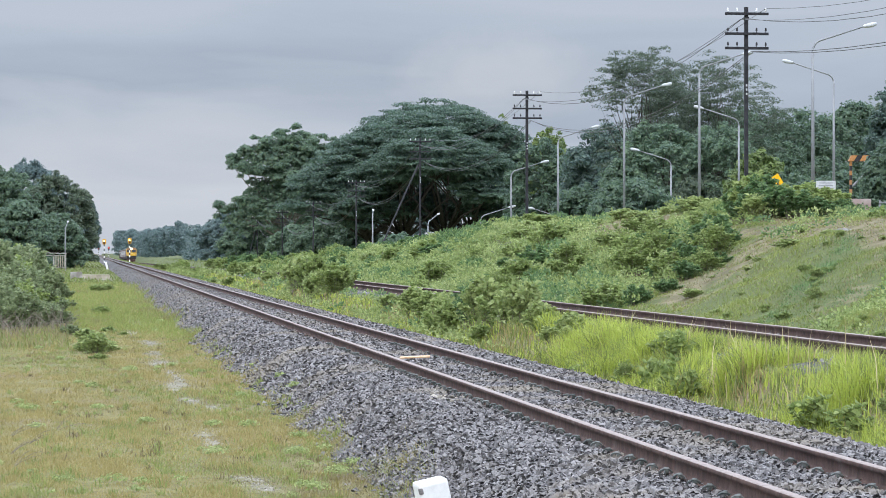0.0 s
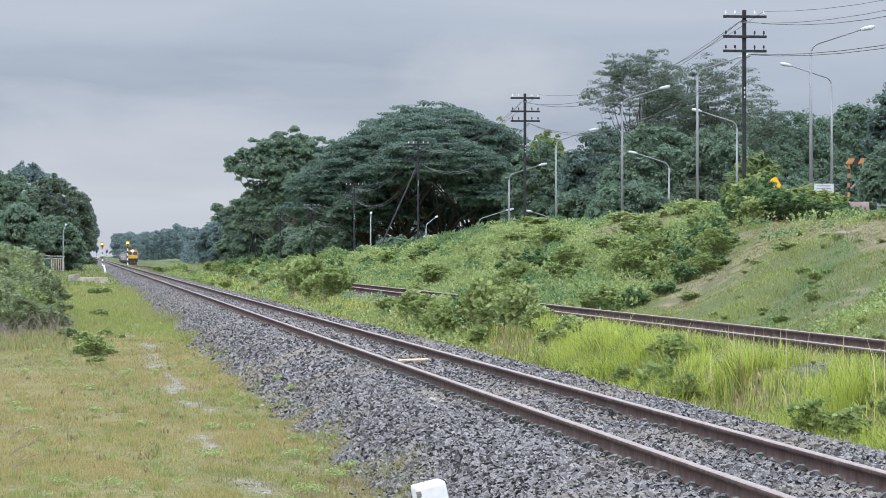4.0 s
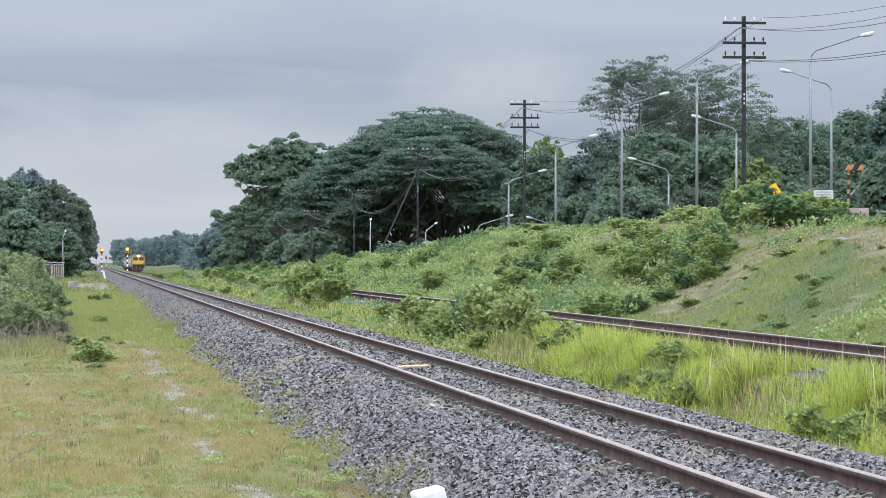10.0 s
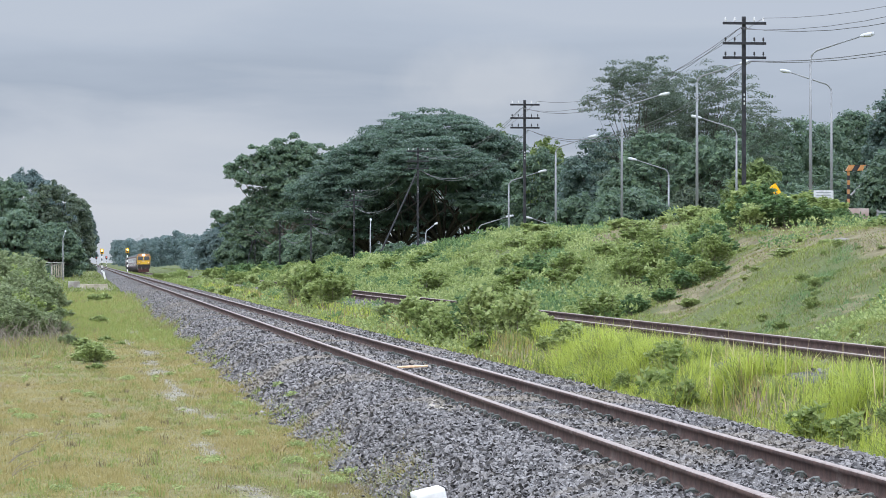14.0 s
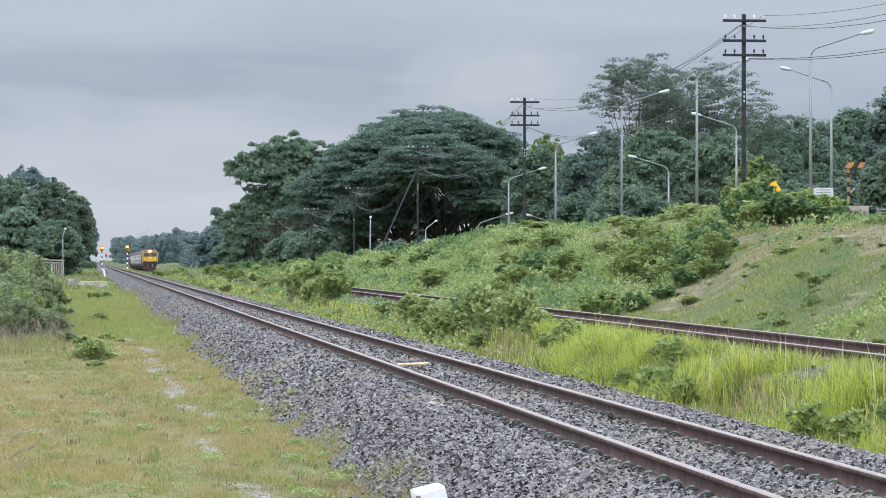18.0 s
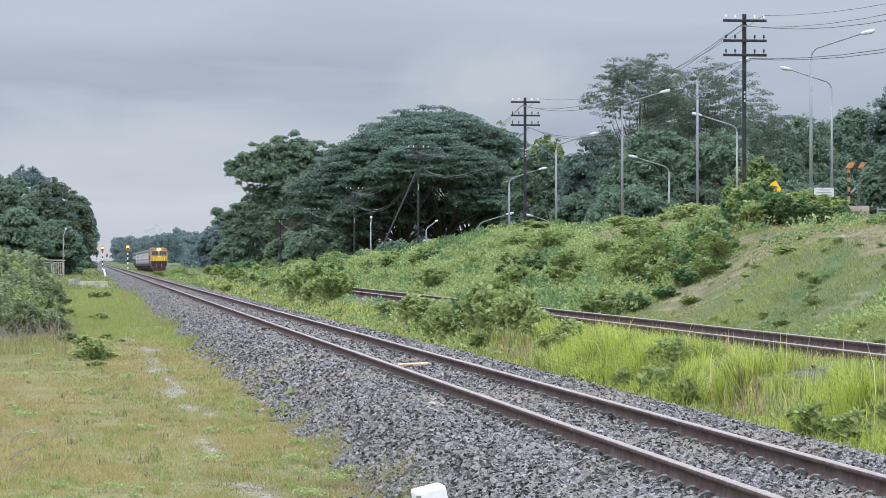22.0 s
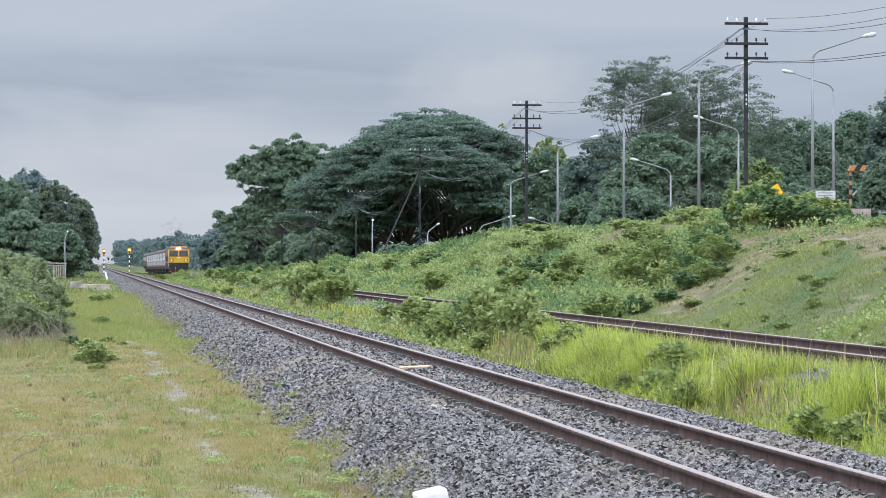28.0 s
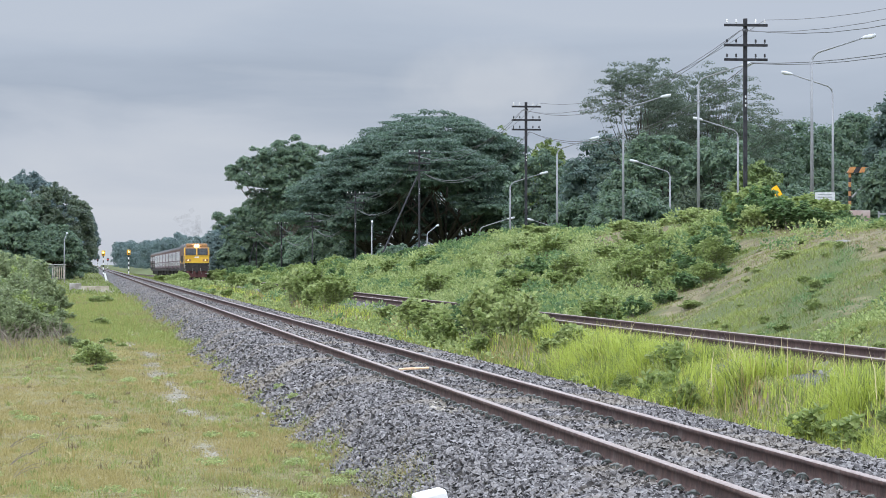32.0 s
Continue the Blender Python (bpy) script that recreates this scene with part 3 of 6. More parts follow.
def rain_tree():
    rng = np.random.default_rng(11)
    lobes = [
        (795, 262, 84, -1), (735, 258, 62, 2), (850, 272, 66, 0), (680, 272, 58, -2), (640, 290, 54, 0), (598, 316, 50, 1), (560, 346, 48, 2), (545, 384, 40, 3),
        (885, 284, 62, -1), (925, 306, 52, 0), (955, 340, 46, 2), (755, 312, 92, 8), (695, 330, 62, 7), (825, 322, 60, 8), (640, 354, 54, 4), (600, 388, 46, 5), (835, 366, 48, 8), (900, 366, 50, 5),
    ]
    lobes += [(765, 276, 125, -8), (680, 320, 110, -9), (860, 320, 110, -9), (690, 392, 52, 1), (785, 396, 56, -4), (870, 394, 54, 1), (630, 412, 40, 3), (925, 400, 40, 0), (740, 372, 60, -6)]
    stems = [(-1.8, 0, -1.6, 0.5), (0.5, 0.6, 0.8, 0.6), (2.3, -0.4, 1.8, 0.45), (-4.6, 0.6, -2.4, 0.42), (-3.4, -0.5, 0.5, 0.35)]
    lobed_tree("rain_tree", "huge dark rain tree with layered umbrella crown", rng, 765, 420, -1.0, lobes, 62, 1.25, 230000, 0.23, L_RAIN, M_BARK, stems, 0.3, -0.1, 0.72, 0.86)


def edge_tree():
    """The loose tree at the wood's end, with boughs that reach out over the line."""
    rng = np.random.default_rng(12)
    lobes = [(492, 279, 38, 0), (452, 281, 26, 1), (430, 284, 20, 0), (408, 301, 13, 0), (432, 312, 22, 2), (470, 298, 40, 2), (520, 280, 44, 0), (505, 330, 48, 2), (462, 345, 34, 1), (545, 300, 44, -1), (430, 372, 22, 2), (550, 350, 46, 2), (480, 385, 44, 2), (396, 386, 20, 0), (412, 402, 22, 1), (545, 272, 32, -3), (572, 284, 36, -3), (594, 302, 36, -3), (560, 322, 44, -2)]
    lobed_tree("tree", "tall loose broadleaf tree with boughs reaching out", rng, 490, 470, -0.9, lobes, 56, 0.6, 52000, 0.25, L_MID, M_PALEBARK, [(0, 0, 0.6, 0.32)], 0.75, -0.95, 0.95)


edge_tree()
rain_tree()


def wood():
    rng = np.random.default_rng(21)
    # bearing, distance, rise above the eye's level, width, leaf and bark materials, label, density
    far_edge = [
        (520, 490, 165, 120, L_MID, M_PALEBARK, "broadleaf tree with a dense green crown", 1.1),
        (448, 492, 120, 70, L_MID, M_PALEBARK, "slender broadleaf tree at the wood's edge", 0.7),
        (575, 478, 200, 120, L_MID, M_PALEBARK, "broadleaf tree leaning on the rain tree", 1.0),
        (612, 480, 190, 110, L_RAIN, M_BARK, "dark tree merging with the rain tree's crown", 0.7),
        (500, 500, 120, 190, L_HAZY, M_BARK, "green tree filling the wood's edge", 0.9),
        (428, 520, 90, 100, L_HAZY, M_BARK, "medium green tree at the edge of the wood", 1.0),
        (392, 640, 62, 80, L_HAZY, M_BARK, "dark green tree in a distant row", 0.8),
        (968, 372, 230, 110, L_LIGHT, M_BARK, "tree with sunlit yellow-green crown behind the road", 1.0),
        (889, 445, 262, 26, L_LIGHT, M_PALEBARK, "slender yellow-green tree behind the rain tree", 0.15),
        (1075, 310, 240, 190, L_DARK, M_BARK, "dark dense roadside tree", 1.3),
    ]
    roadside = [
        (955, 340, 215, 130, L_TREE, M_BARK, "green roadside tree behind lamp posts", 1.0),
        (1185, 320, 272, 230, L_OLIVE, M_BARK, "dark dense roadside tree with full crown", 1.4),
        (1300, 330, 268, 220, L_TREE, M_BARK, "olive green roadside tree", 1.3),
        (1395, 310, 272, 220, L_TREE, M_BARK, "green roadside tree with rounded crown", 1.3),
        (1500, 320, 285, 220, L_TREE, M_BARK, "broad green roadside tree", 1.3),
        (1592, 250, 330, 120, L_DARK, M_BARK, "tall dark tree at the wood's end", 1.0),
        (1240, 275, 150, 170, L_OLIVE, M_BARK, "low olive tree under taller ones", 0.9),
        (1340, 270, 190, 130, L_LIGHT, M_BARK, "light green tree among darker ones", 0.9),
        (1400, 265, 150, 170, L_TREE, M_BARK, "low green tree under taller ones", 0.9),
        (1120, 265, 140, 170, L_TREE, M_BARK, "low dark tree under taller ones", 0.9),
    ]
    underwood = [
        (1035, 280, 130, 130, L_TREE, M_BARK, "low green tree under taller ones", 0.9),
        (1480, 255, 150, 160, L_TREE, M_BARK, "low dark tree under taller ones", 0.9),
        (1580, 165, 205, 105, L_TREE, M_BARK, "young green tree beside the striped barrier", 0.9),
        (1450, 335, 268, 230, L_TREE, M_BARK, "broad green tree in the roadside wood", 0.6),
        (1545, 335, 285, 210, L_OLIVE, M_BARK, "broad olive tree in the roadside wood", 0.6),
        (1350, 340, 262, 210, L_TREE, M_BARK, "broad green tree in the roadside wood", 0.6),
        (1190, 345, 215, 170, L_DARK, M_BARK, "dark tree deep in the roadside wood", 0.6),
        (1030, 400, 190, 170, L_DARK, M_BARK, "dark tree deep in the roadside wood", 0.6),
        (1110, 330, 225, 170, L_OLIVE, M_BARK, "olive tree in the roadside wood", 0.6),
        (1165, 278, 246, 190, L_MID, M_BARK, "green bushy tree under feathery trees", 1.3),
    ]
    deep_wood = [
        (1270, 276, 244, 170, L_MID, M_BARK, "green bushy tree under feathery trees", 1.0),
        (570, 432, 60, 120, L_MID, M_BARK, "low leafy tree in front of the wood", 0.9),
        (520, 440, 50, 90, L_MID, M_BARK, "low leafy tree in front of the wood", 0.8),
        (632, 428, 52, 100, L_MID, M_BARK, "low leafy tree in front of the wood", 0.8),
        (700, 400, 34, 90, L_MID, M_BARK, "low leafy bush tree under the rain tree", 0.6),
        (440, 500, 50, 110, L_MID, M_BARK, "low leafy tree in front of the wood", 0.8),
        # haze-tinted leaves here too, paler to lift the wood's deep shade
        (560, 500, 120, 150, L_HAZY, M_BARK, "dark tree in the shade of the wood", 0.6),
        (680, 520, 185, 190, L_HAZY, M_BARK, "dark tree in the shade of the wood", 0.6),
        (820, 520, 185, 200, L_HAZY, M_BARK, "dark tree in the shade of the wood", 0.6),
        (930, 480, 185, 160, L_HAZY, M_BARK, "dark tree in the shade of the wood", 0.6),
    ]
    rows = far_edge + roadside + underwood + deep_wood
    for px, D, up, wide, leafm, bark, label, dense in rows:
        s = D / F
        x = place(px, D)
        base = float(land(x, D))
        H = up * s + EYE - base
        W = wide * s
        blobs = puffs(rng, 230, W, W * 0.8, H * 0.06, H * 0.97, W * 0.07 + 0.36, 0.7)
        tree(label, rng, H, W, blobs, int(20000 * dense), 0.205 * (D / 300) ** 0.6, leafm, bark, pose(x, D, base), trunk=0.2, fork=0.3, inner=0.4)
    # the tall thin-leaved tree
    D = 285
    s = D / F
    for px, up, wide, k in ((1135, 366, 170, 0), (1270, 348, 235, 1), (1205, 338, 150, 2)):
        x = place(px, D + 4 * k)
        base = float(land(x, D))
        H = up * s + EYE - base
        R = wide * s / 2
        t = thing("tree", "tall thin tree with sparse feathery leaves against the sky", "tree", pose(x, D + 4 * k, base))
        bm = bmesh.new()
        f = Vector((0, 0, H * 0.42))
        tube(bm, [(0, 0, -0.5), (0.1, 0, H * 0.3), f], [0.22, 0.18, 0.13], 8)
        tips, pads = [], []
        for j in range(120):
            a, r = rng.uniform(0, 2 * math.pi), math.sqrt(rng.random()) * R
            z = H * (0.985 - 0.17 * (r / R) ** 2 - 0.42 * rng.random() ** 1.5) + 0.5 * math.sin(3 * a + k)
            q = (r * math.cos(a), r * math.sin(a) * 0.7, z)
            tips.append(q)
            for _ in range(4):
                w = rng.uniform(0.25, 0.6)
                pads.append((q[0] + rng.normal(0, 0.65), q[1] + rng.normal(0, 0.6), q[2] + rng.normal(0, 0.3), w * 1.3, w, w * 0.5))
        branches(bm, rng, f, tips[::2], 0.035, n=4)
        part("trunk", bm, M_BARK, t, smooth=True)
        p, nrm = shell(rng, pads, 26000, 0.1)
        v, fc = fine_leaves(p, nrm, 0.15, rng, 0.55)
        flat_part("crown", v, fc, L_FEATHER, t)
    # the clump on the far left, its farther trees in the haze-tinted leaf colour
    for px, D, up, wide, leafm in ((45, 520, 177, 130, L_HAZY), (100, 500, 151, 130, L_OLIVE), (142, 540, 112, 56, L_HAZY), (5, 490, 162, 130, L_MID),
                                   (30, 430, 95, 110, L_MID), (108, 560, 90, 80, L_HAZY), (95, 480, 70, 110, L_MID), (82, 515, 146, 110, L_HAZY), (62, 500, 120, 120, L_MID), (128, 530, 118, 80, L_OLIVE)):
        s = D / F
        x = place(px, D)
        base = float(land(x, D))
        H, W = up * s + EYE - base, wide * s
        blobs = puffs(rng, 170, W, W * 0.8, H * 0.05, H * 0.98, W * 0.075 + 0.36, 0.8)
        tree("dense dark green tree in a lineside clump", rng, H, W, blobs, 17000, 0.28, leafm, M_BARK, pose(x, D, base), trunk=0.22, fork=0.25)


wood()


def far_wood():
    """The distant rows of trees: too far off to tell singly."""
    rng = np.random.default_rng(31)
    pads = []
    for px in np.arange(205, 460, 2.0):
        D = 1500 + rng.uniform(-150, 150) if px < 250 else rng.uniform(1290, 1450) if px < 330 else rng.uniform(760, 900)
        up = 20 + 16 * wave(px, 3.0, 13.0) + 12 * wave(px, 8.0, 4.0) + 8 * rng.random() ** 3 + (8 if px > 290 else 0) + (12 if abs(px - 318) < 7 else 0)
        up = up + (14 if px > 375 else 0)
        s = D / F
        top = up * s + EYE
        for k in range(15):
            w = rng.uniform(0.4, 1.25) * (D / 1000)
            z = rng.uniform(0.0, top - w * 0.6) if k else top - w * 0.7
            pads.append((place(px, D) + rng.normal(0, 0.5), D + rng.normal(0, 4), z, w, w, w * 0.75))
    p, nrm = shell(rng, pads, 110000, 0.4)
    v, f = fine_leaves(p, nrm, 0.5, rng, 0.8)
    # the leaf colour itself carries the haze over this row
    tagged(flat_part("far_trees", v, f, L_HAZY), "distant line of trees along the railway, leaves tinted bluish for haze", "trees", kind="stuff")


far_wood()


# ---- shrubs ----
def leaf_along(points, ways, size, rng, slim=0.5):
    """Folded pointed leaves that start at each point and reach along its way."""
    n = len(points)
    d = ways / (np.linalg.norm(ways, axis=1, keepdims=True) + 1e-9)
    s = np.cross(d, np.array([0, 0, 0.6]) + rng.normal(0, 1.0, (n, 3)))
    s /= np.linalg.norm(s, axis=1, keepdims=True) + 1e-9
    up = np.cross(s, d)
    L = (np.broadcast_to(np.asarray(size, dtype=float), (n,)) * rng.uniform(0.6, 1.3, n))[:, None]
    W = L * slim * 0.5
    v = np.stack([points, points + d * L * 0.5 + s * W + up * W * 0.4, points + d * L - up * L * 0.12, points + d * L * 0.5 - s * W + up * W * 0.4], 1).reshape(-1, 3)
    i = np.arange(n)[:, None] * 4
    return v, np.concatenate([i + np.array([[0, 1, 2]]), i + np.array([[0, 2, 3]])], 0)


def leafy_stems(rng, width, height, stems, per, crowd):
    """Stems that fan out from one foot: their tips, and the points and ways of the leaves along them."""
    a, r = rng.uniform(0, 2 * math.pi, stems), np.sqrt(rng.random(stems))
    lobe = 0.8 + 0.25 * np.sin(3 * a + rng.uniform(0, 6)) + rng.normal(0, 0.08, stems)
    tip = np.stack([r * np.cos(a) * width * 0.46 * lobe, r * np.sin(a) * width * 0.46 * lobe,
                    height * (0.35 + 0.62 * np.sqrt(np.maximum(0.02, 1 - 0.9 * r * r))) * rng.uniform(0.68, 1.06, stems)], 1)
    foot = tip * np.array([0.55, 0.55, 0.0])
    t = np.clip(rng.uniform(0.02, 1.0, (stems, per)) ** crowd, 0, 1)
    bow = np.sin(math.pi * t)[..., None] * np.array([0, 0, 0.09 * height])
    p = foot[:, None] + (tip - foot)[:, None] * t[..., None] + bow
    turn = rng.uniform(0, 2 * math.pi, (stems, per))
    way = np.stack([np.cos(turn), np.sin(turn), rng.uniform(-0.7, 0.6, (stems, per))], -1)
    way += 0.3 * (tip / (np.linalg.norm(tip, axis=1, keepdims=True) + 1e-9))[:, None]
    return tip, p.reshape(-1, 3), way.reshape(-1, 3)


def shrub_kind(name, label, rng, width, height, leaves, leaf_size, mat, slim=0.5, stems=40, crowd=0.6):
    """One shrub with its stems and foliage."""
    t = thing(name, label, "shrub")
    tip, p, way = leafy_stems(rng, width, height, stems, leaves // stems, crowd)
    bm = bmesh.new()
    for q in tip:
        branches(bm, rng, (q[0] * 0.5, q[1] * 0.5, -0.1), [q], 0.006 * height + 0.003, 0.08, 3)
    part("woody_base", bm, M_TWIG, t)
    v, f = leaf_along(p, way, leaf_size, rng, slim)
    v[:, 2] = np.maximum(v[:, 2], 0.01)
    flat_part("foliage", v, f, mat, t)
    SHAPES.append((v, f, mat))
    return t


SHAPES = []
SWAY = []


def shrubs():
    rng = np.random.default_rng(41)
    kinds = [
        shrub_kind("shrub", "bushy green shrub with leafy stems on the embankment", rng, 1.5, 1.1, 2700, 0.12, L_SHRUB, 0.6, 46),
        shrub_kind("shrub", "dark green shrub with broad leaves", rng, 1.4, 1.2, 2800, 0.11, L_SHRUB_DARK, 0.6, 46),
        shrub_kind("shrub", "pale green leafy weed shrub", rng, 1.2, 0.8, 1450, 0.118, L_SHRUB_PALE, 0.6, 36),
        shrub_kind("shrub", "low spreading green weed", rng, 1.1, 0.5, 1200, 0.09, L_SHRUB, 0.55, 36),
        shrub_kind("shrub", "fine-leaved wispy pale green shrub", rng, 1.7, 1.4, 4200, 0.12, L_WISP, 0.45, 84, 0.5),
        shrub_kind("shrub", "tall loose green shrub with narrow leaves", rng, 1.8, 1.5, 3400, 0.115, L_SHRUB, 0.48, 48),
        shrub_kind("shrub", "broad-leaved dark green weed among the grass", rng, 1.2, 1.1, 330, 0.21, L_SHRUB, 0.62, 14),
    ]
    used, scrub = set(), {}

    def bend(ob, amount):
        SWAY.append((ob, ob.matrix_basis.copy(), amount, rng.uniform(0, 6.28)))

    def put(k, x, y, size, tall=1.0, label=""):
        m = pose(x, y, float(land(x, y)) - 0.03, 0, 0, rng.uniform(0, 360)) @ Matrix.Diagonal((size, size, size * tall, 1))
        if y > 145 and k in used and not label:
            v, f, mat = SHAPES[k]
            a = np.array(m)
            scrub.setdefault(mat.name, (mat, []))[1].append((v @ a[:3, :3].T + a[:3, 3], f))
            return None
        if k not in used:
            used.add(k)
            ob = kinds[k]
            ob.matrix_basis = m
        else:
            ob = copy_thing(kinds[k], Matrix.Identity(4))
            ob.matrix_basis = m
        if label:
            ob["label"] = label
        return ob

    # the strip between the tracks: bearing, distance
    near_strip = [
        (830, 79, 7.25, 0, 1.0, 1.05), (850, 77, 7.5, 1, 0.95, 0.95), (880, 75, 7.6, 2, 1.3, 1.3), (905, 72.5, 7.75, 0, 1.05, 1.0), (930, 71, 7.8, 2, 1.2, 1.3), (950, 68, 7.85, 2, 0.9, 1.1), (815, 82, 7.4, 2, 1.1, 1.1), (870, 73, 7.3, 6, 0.7, 0.7),
        (735, 86, 7.5, 0, 1.0, 0.75), (690, 91, 7.6, 2, 1.2, 0.9), (770, 84, 7.7, 2, 1.1, 0.9), (655, 98, 7.5, 2, 1.0, 0.7),
    ]
    strip_weeds = [
        (540, 132, 7.6, 0, 1.5, 1.15), (510, 142, 7.6, 2, 1.7, 1.3), (570, 124, 7.8, 0, 1.4, 1.0), (495, 144, 7.9, 2, 1.6, 1.1), (525, 128, 7.4, 2, 1.4, 1.1), (556, 136, 8.0, 2, 1.4, 1.2), (1170, 46.5, 6.9, 6, 0.5, 1.45), (1190, 45.6, 6.98, 6, 0.42, 1.3), (1140, 48.5, 7.0, 6, 0.5, 1.2),
        (1490, 36.5, 7.15, 6, 0.5, 1.0),
    ]
    far_strip = [
        (1150, 50, 7.5, 6, 0.6, 0.9), (1440, 37.6, 6.98, 6, 0.55, 1.0), (1030, 54.5, 6.85, 6, 0.45, 0.8), (1090, 51, 7.0, 5, 0.4, 0.9), (1025, 57, 7.2, 5, 0.45, 0.9),
        (1545, 35.5, 7.4, 5, 0.4, 0.9), (1120, 51, 7.6, 2, 0.7, 1.0),
    ]
    end_strip = [
        (990, 62, 7.7, 2, 0.9, 0.9), (450, 172, 7.9, 2, 1.3, 0.8), (420, 195, 8.2, 2, 1.6, 0.8), (400, 215, 8.2, 0, 1.5, 0.8), (370, 250, 8.2, 2, 1.4, 0.55), (345, 285, 8.2, 0, 1.3, 0.5),
        (320, 330, 8.3, 0, 1.3, 0.5), (308, 350, 8.3, 2, 1.3, 0.5), (300, 395, 9.0, 2, 1.3, 0.5), (270, 440, 8.0, 0, 1.3, 0.5), (285, 420, 8.1, 3, 1.4, 0.7),
    ]
    for px, D, x, k, s, h in near_strip + strip_weeds + far_strip + end_strip:
        ob = put(k, x, D, s * 0.8, h * 0.95)
        if D < 90:
            bend(ob, 2.2 if k == 6 else 1.3)
    # the big bright bush on the crest and the row beside it
    crest_bushes = [
        (1335, 113, 0, 1.35, 1.55), (1350, 112, 1, 1.2, 1.3), (1385, 112, 0, 1.45, 0.85), (1425, 113, 0, 1.35, 1.1), (1466, 112, 0, 1.15, 1.05), (1312, 115, 1, 1.1, 1.35), (1364, 110.8, 1, 1.25, 0.92),
        (1405, 110.5, 1, 1.25, 0.9), (1445, 110.5, 1, 1.0, 0.8), (1490, 111, 1, 0.75, 0.85), (1325, 111.5, 1, 1.0, 1.0), (1340, 110.5, 2, 1.2, 1.3), (1400, 115, 5, 1.1, 0.75), (1270, 124, 2, 1.5, 0.8), (1225, 127, 2, 1.4, 0.9), (1250, 126, 0, 1.1, 0.7),
    ]
    crest_row = [
        (1190, 130, 2, 1.3, 0.75), (1100, 140, 2, 1.3, 0.85), (1065, 144, 2, 1.2, 0.65), (1130, 136, 2, 1.1, 0.55), (1548, 100, 2, 0.7, 0.5), (1566, 99, 0, 0.7, 0.6),
        (960, 165, 2, 1.3, 0.55), (920, 172, 0, 1.4, 0.5), (1400, 92, 2, 0.9, 0.5), (1470, 93, 2, 0.8, 0.5),
    ]
    for px, D, k, s, h in crest_bushes + crest_row:
        x = place(px, D)
        put(k, x, D, s, h * 0.66, "large bright green bush on the embankment crest" if (px, D) == (1385, 112) else "")
    # the dark clump on the slope
    upper_clump = [
        (1240, 103, 1, 1.05, 0.8), (1262, 105, 1, 1.0, 0.9), (1205, 104, 1, 0.9, 0.8), (1225, 100, 1, 0.8, 0.7), (1180, 108, 1, 0.9, 0.8), (1140, 110, 1, 0.8, 0.7),
        (1110, 115, 0, 0.9, 0.7), (1070, 112, 1, 0.8, 0.7), (1270, 98, 1, 0.6, 0.6), (1215, 108, 2, 0.9, 0.8), (1250, 108, 5, 0.9, 0.9), (1238, 97, 5, 0.7, 0.7),
    ]
    lower_clump = [
        (1210, 96, 1, 0.7, 0.6), (1255, 101, 5, 0.8, 0.9), (1190, 100, 5, 0.8, 0.7), (1165, 104, 1, 0.7, 0.6), (1130, 106, 5, 0.8, 0.7), (1100, 108, 1, 0.8, 0.6),
        (1165, 113, 5, 0.8, 0.7), (1045, 118, 0, 0.9, 0.6), (1180, 94, 1, 0.6, 0.5), (1225, 92, 2, 0.6, 0.5), (1280, 104, 1, 0.7, 0.7), (1010, 122, 5, 0.9, 0.6),
    ]
    for px, D, k, s, h in upper_clump + lower_clump:
        put(k, place(px, D), D, s, h)
    # low dark growth in the runnels of the slope
    for k in range(46):
        x = rng.uniform(12.3, 18.0)
        mid = rng.choice([37.0, 37.4, 36.6, 28.0])
        put(int(rng.choice([3, 2, 3])), x, mid + 3.0 * x + rng.normal(0, 0.8), rng.uniform(0.16, 0.42), rng.uniform(0.4, 0.8))
    for k in range(70):
        x = rng.uniform(12.0, 18.5)
        D = rng.uniform(24, 52) + 3.0 * x
        put(int(rng.choice([3, 2, 3, 2, 0])), x, D, rng.uniform(0.12, 0.34), rng.uniform(0.4, 0.9))
    # scattered over the slope where the scrub has taken hold
    n = 0
    while n < 250:
        D = rng.uniform(80, 300)
        x = rng.uniform(11.6, 20.5) if D < 230 else rng.uniform(12.0, 24)
        u = float(fall_line(x, D))
        keep = 0.0 if u < 54 else 0.8 if u < 95 else 1.0
        if 150 + x * F / D > 1600 or rng.random() > keep or wave(x, D, 5.0) < 0.22 or float(worn_bank(x, D)) > 0.35:
            continue
        put(int(rng.choice([0, 2, 1, 3, 5, 2, 0])), x, D, rng.uniform(0.35, 0.85) * (1 + D / 350), rng.uniform(0.5, 0.9) * (0.58 if x > 16.8 and D > 122 else 1.0))
        n += 1
    # low weeds near the second track
    for k in range(24):
        D = rng.uniform(45, 200)
        x = float(second_x(D)) + rng.choice([-1.6, 1.7]) + rng.normal(0, 0.25)
        put(int(rng.choice([2, 3, 3])), x, D, rng.uniform(0.3, 0.6), rng.uniform(0.5, 0.9))
    # rank scrub far along both tracks
    for k in range(11):
        D = rng.uniform(170, 330)
        put(int(rng.choice([2, 2, 0, 3])), rng.uniform(7.0, float(second_x(D)) - 1.8), D, rng.uniform(0.4, 0.8), rng.uniform(0.4, 0.7))
    for k in range(34):
        D = rng.uniform(290, 470)
        put(int(rng.choice([2, 0, 1, 1])), float(second_x(D)) + rng.uniform(2.2, 7.0), D, rng.uniform(1.1, 2.0), rng.uniform(0.6, 0.9))
    for k in range(16):
        D = rng.uniform(330, 440)
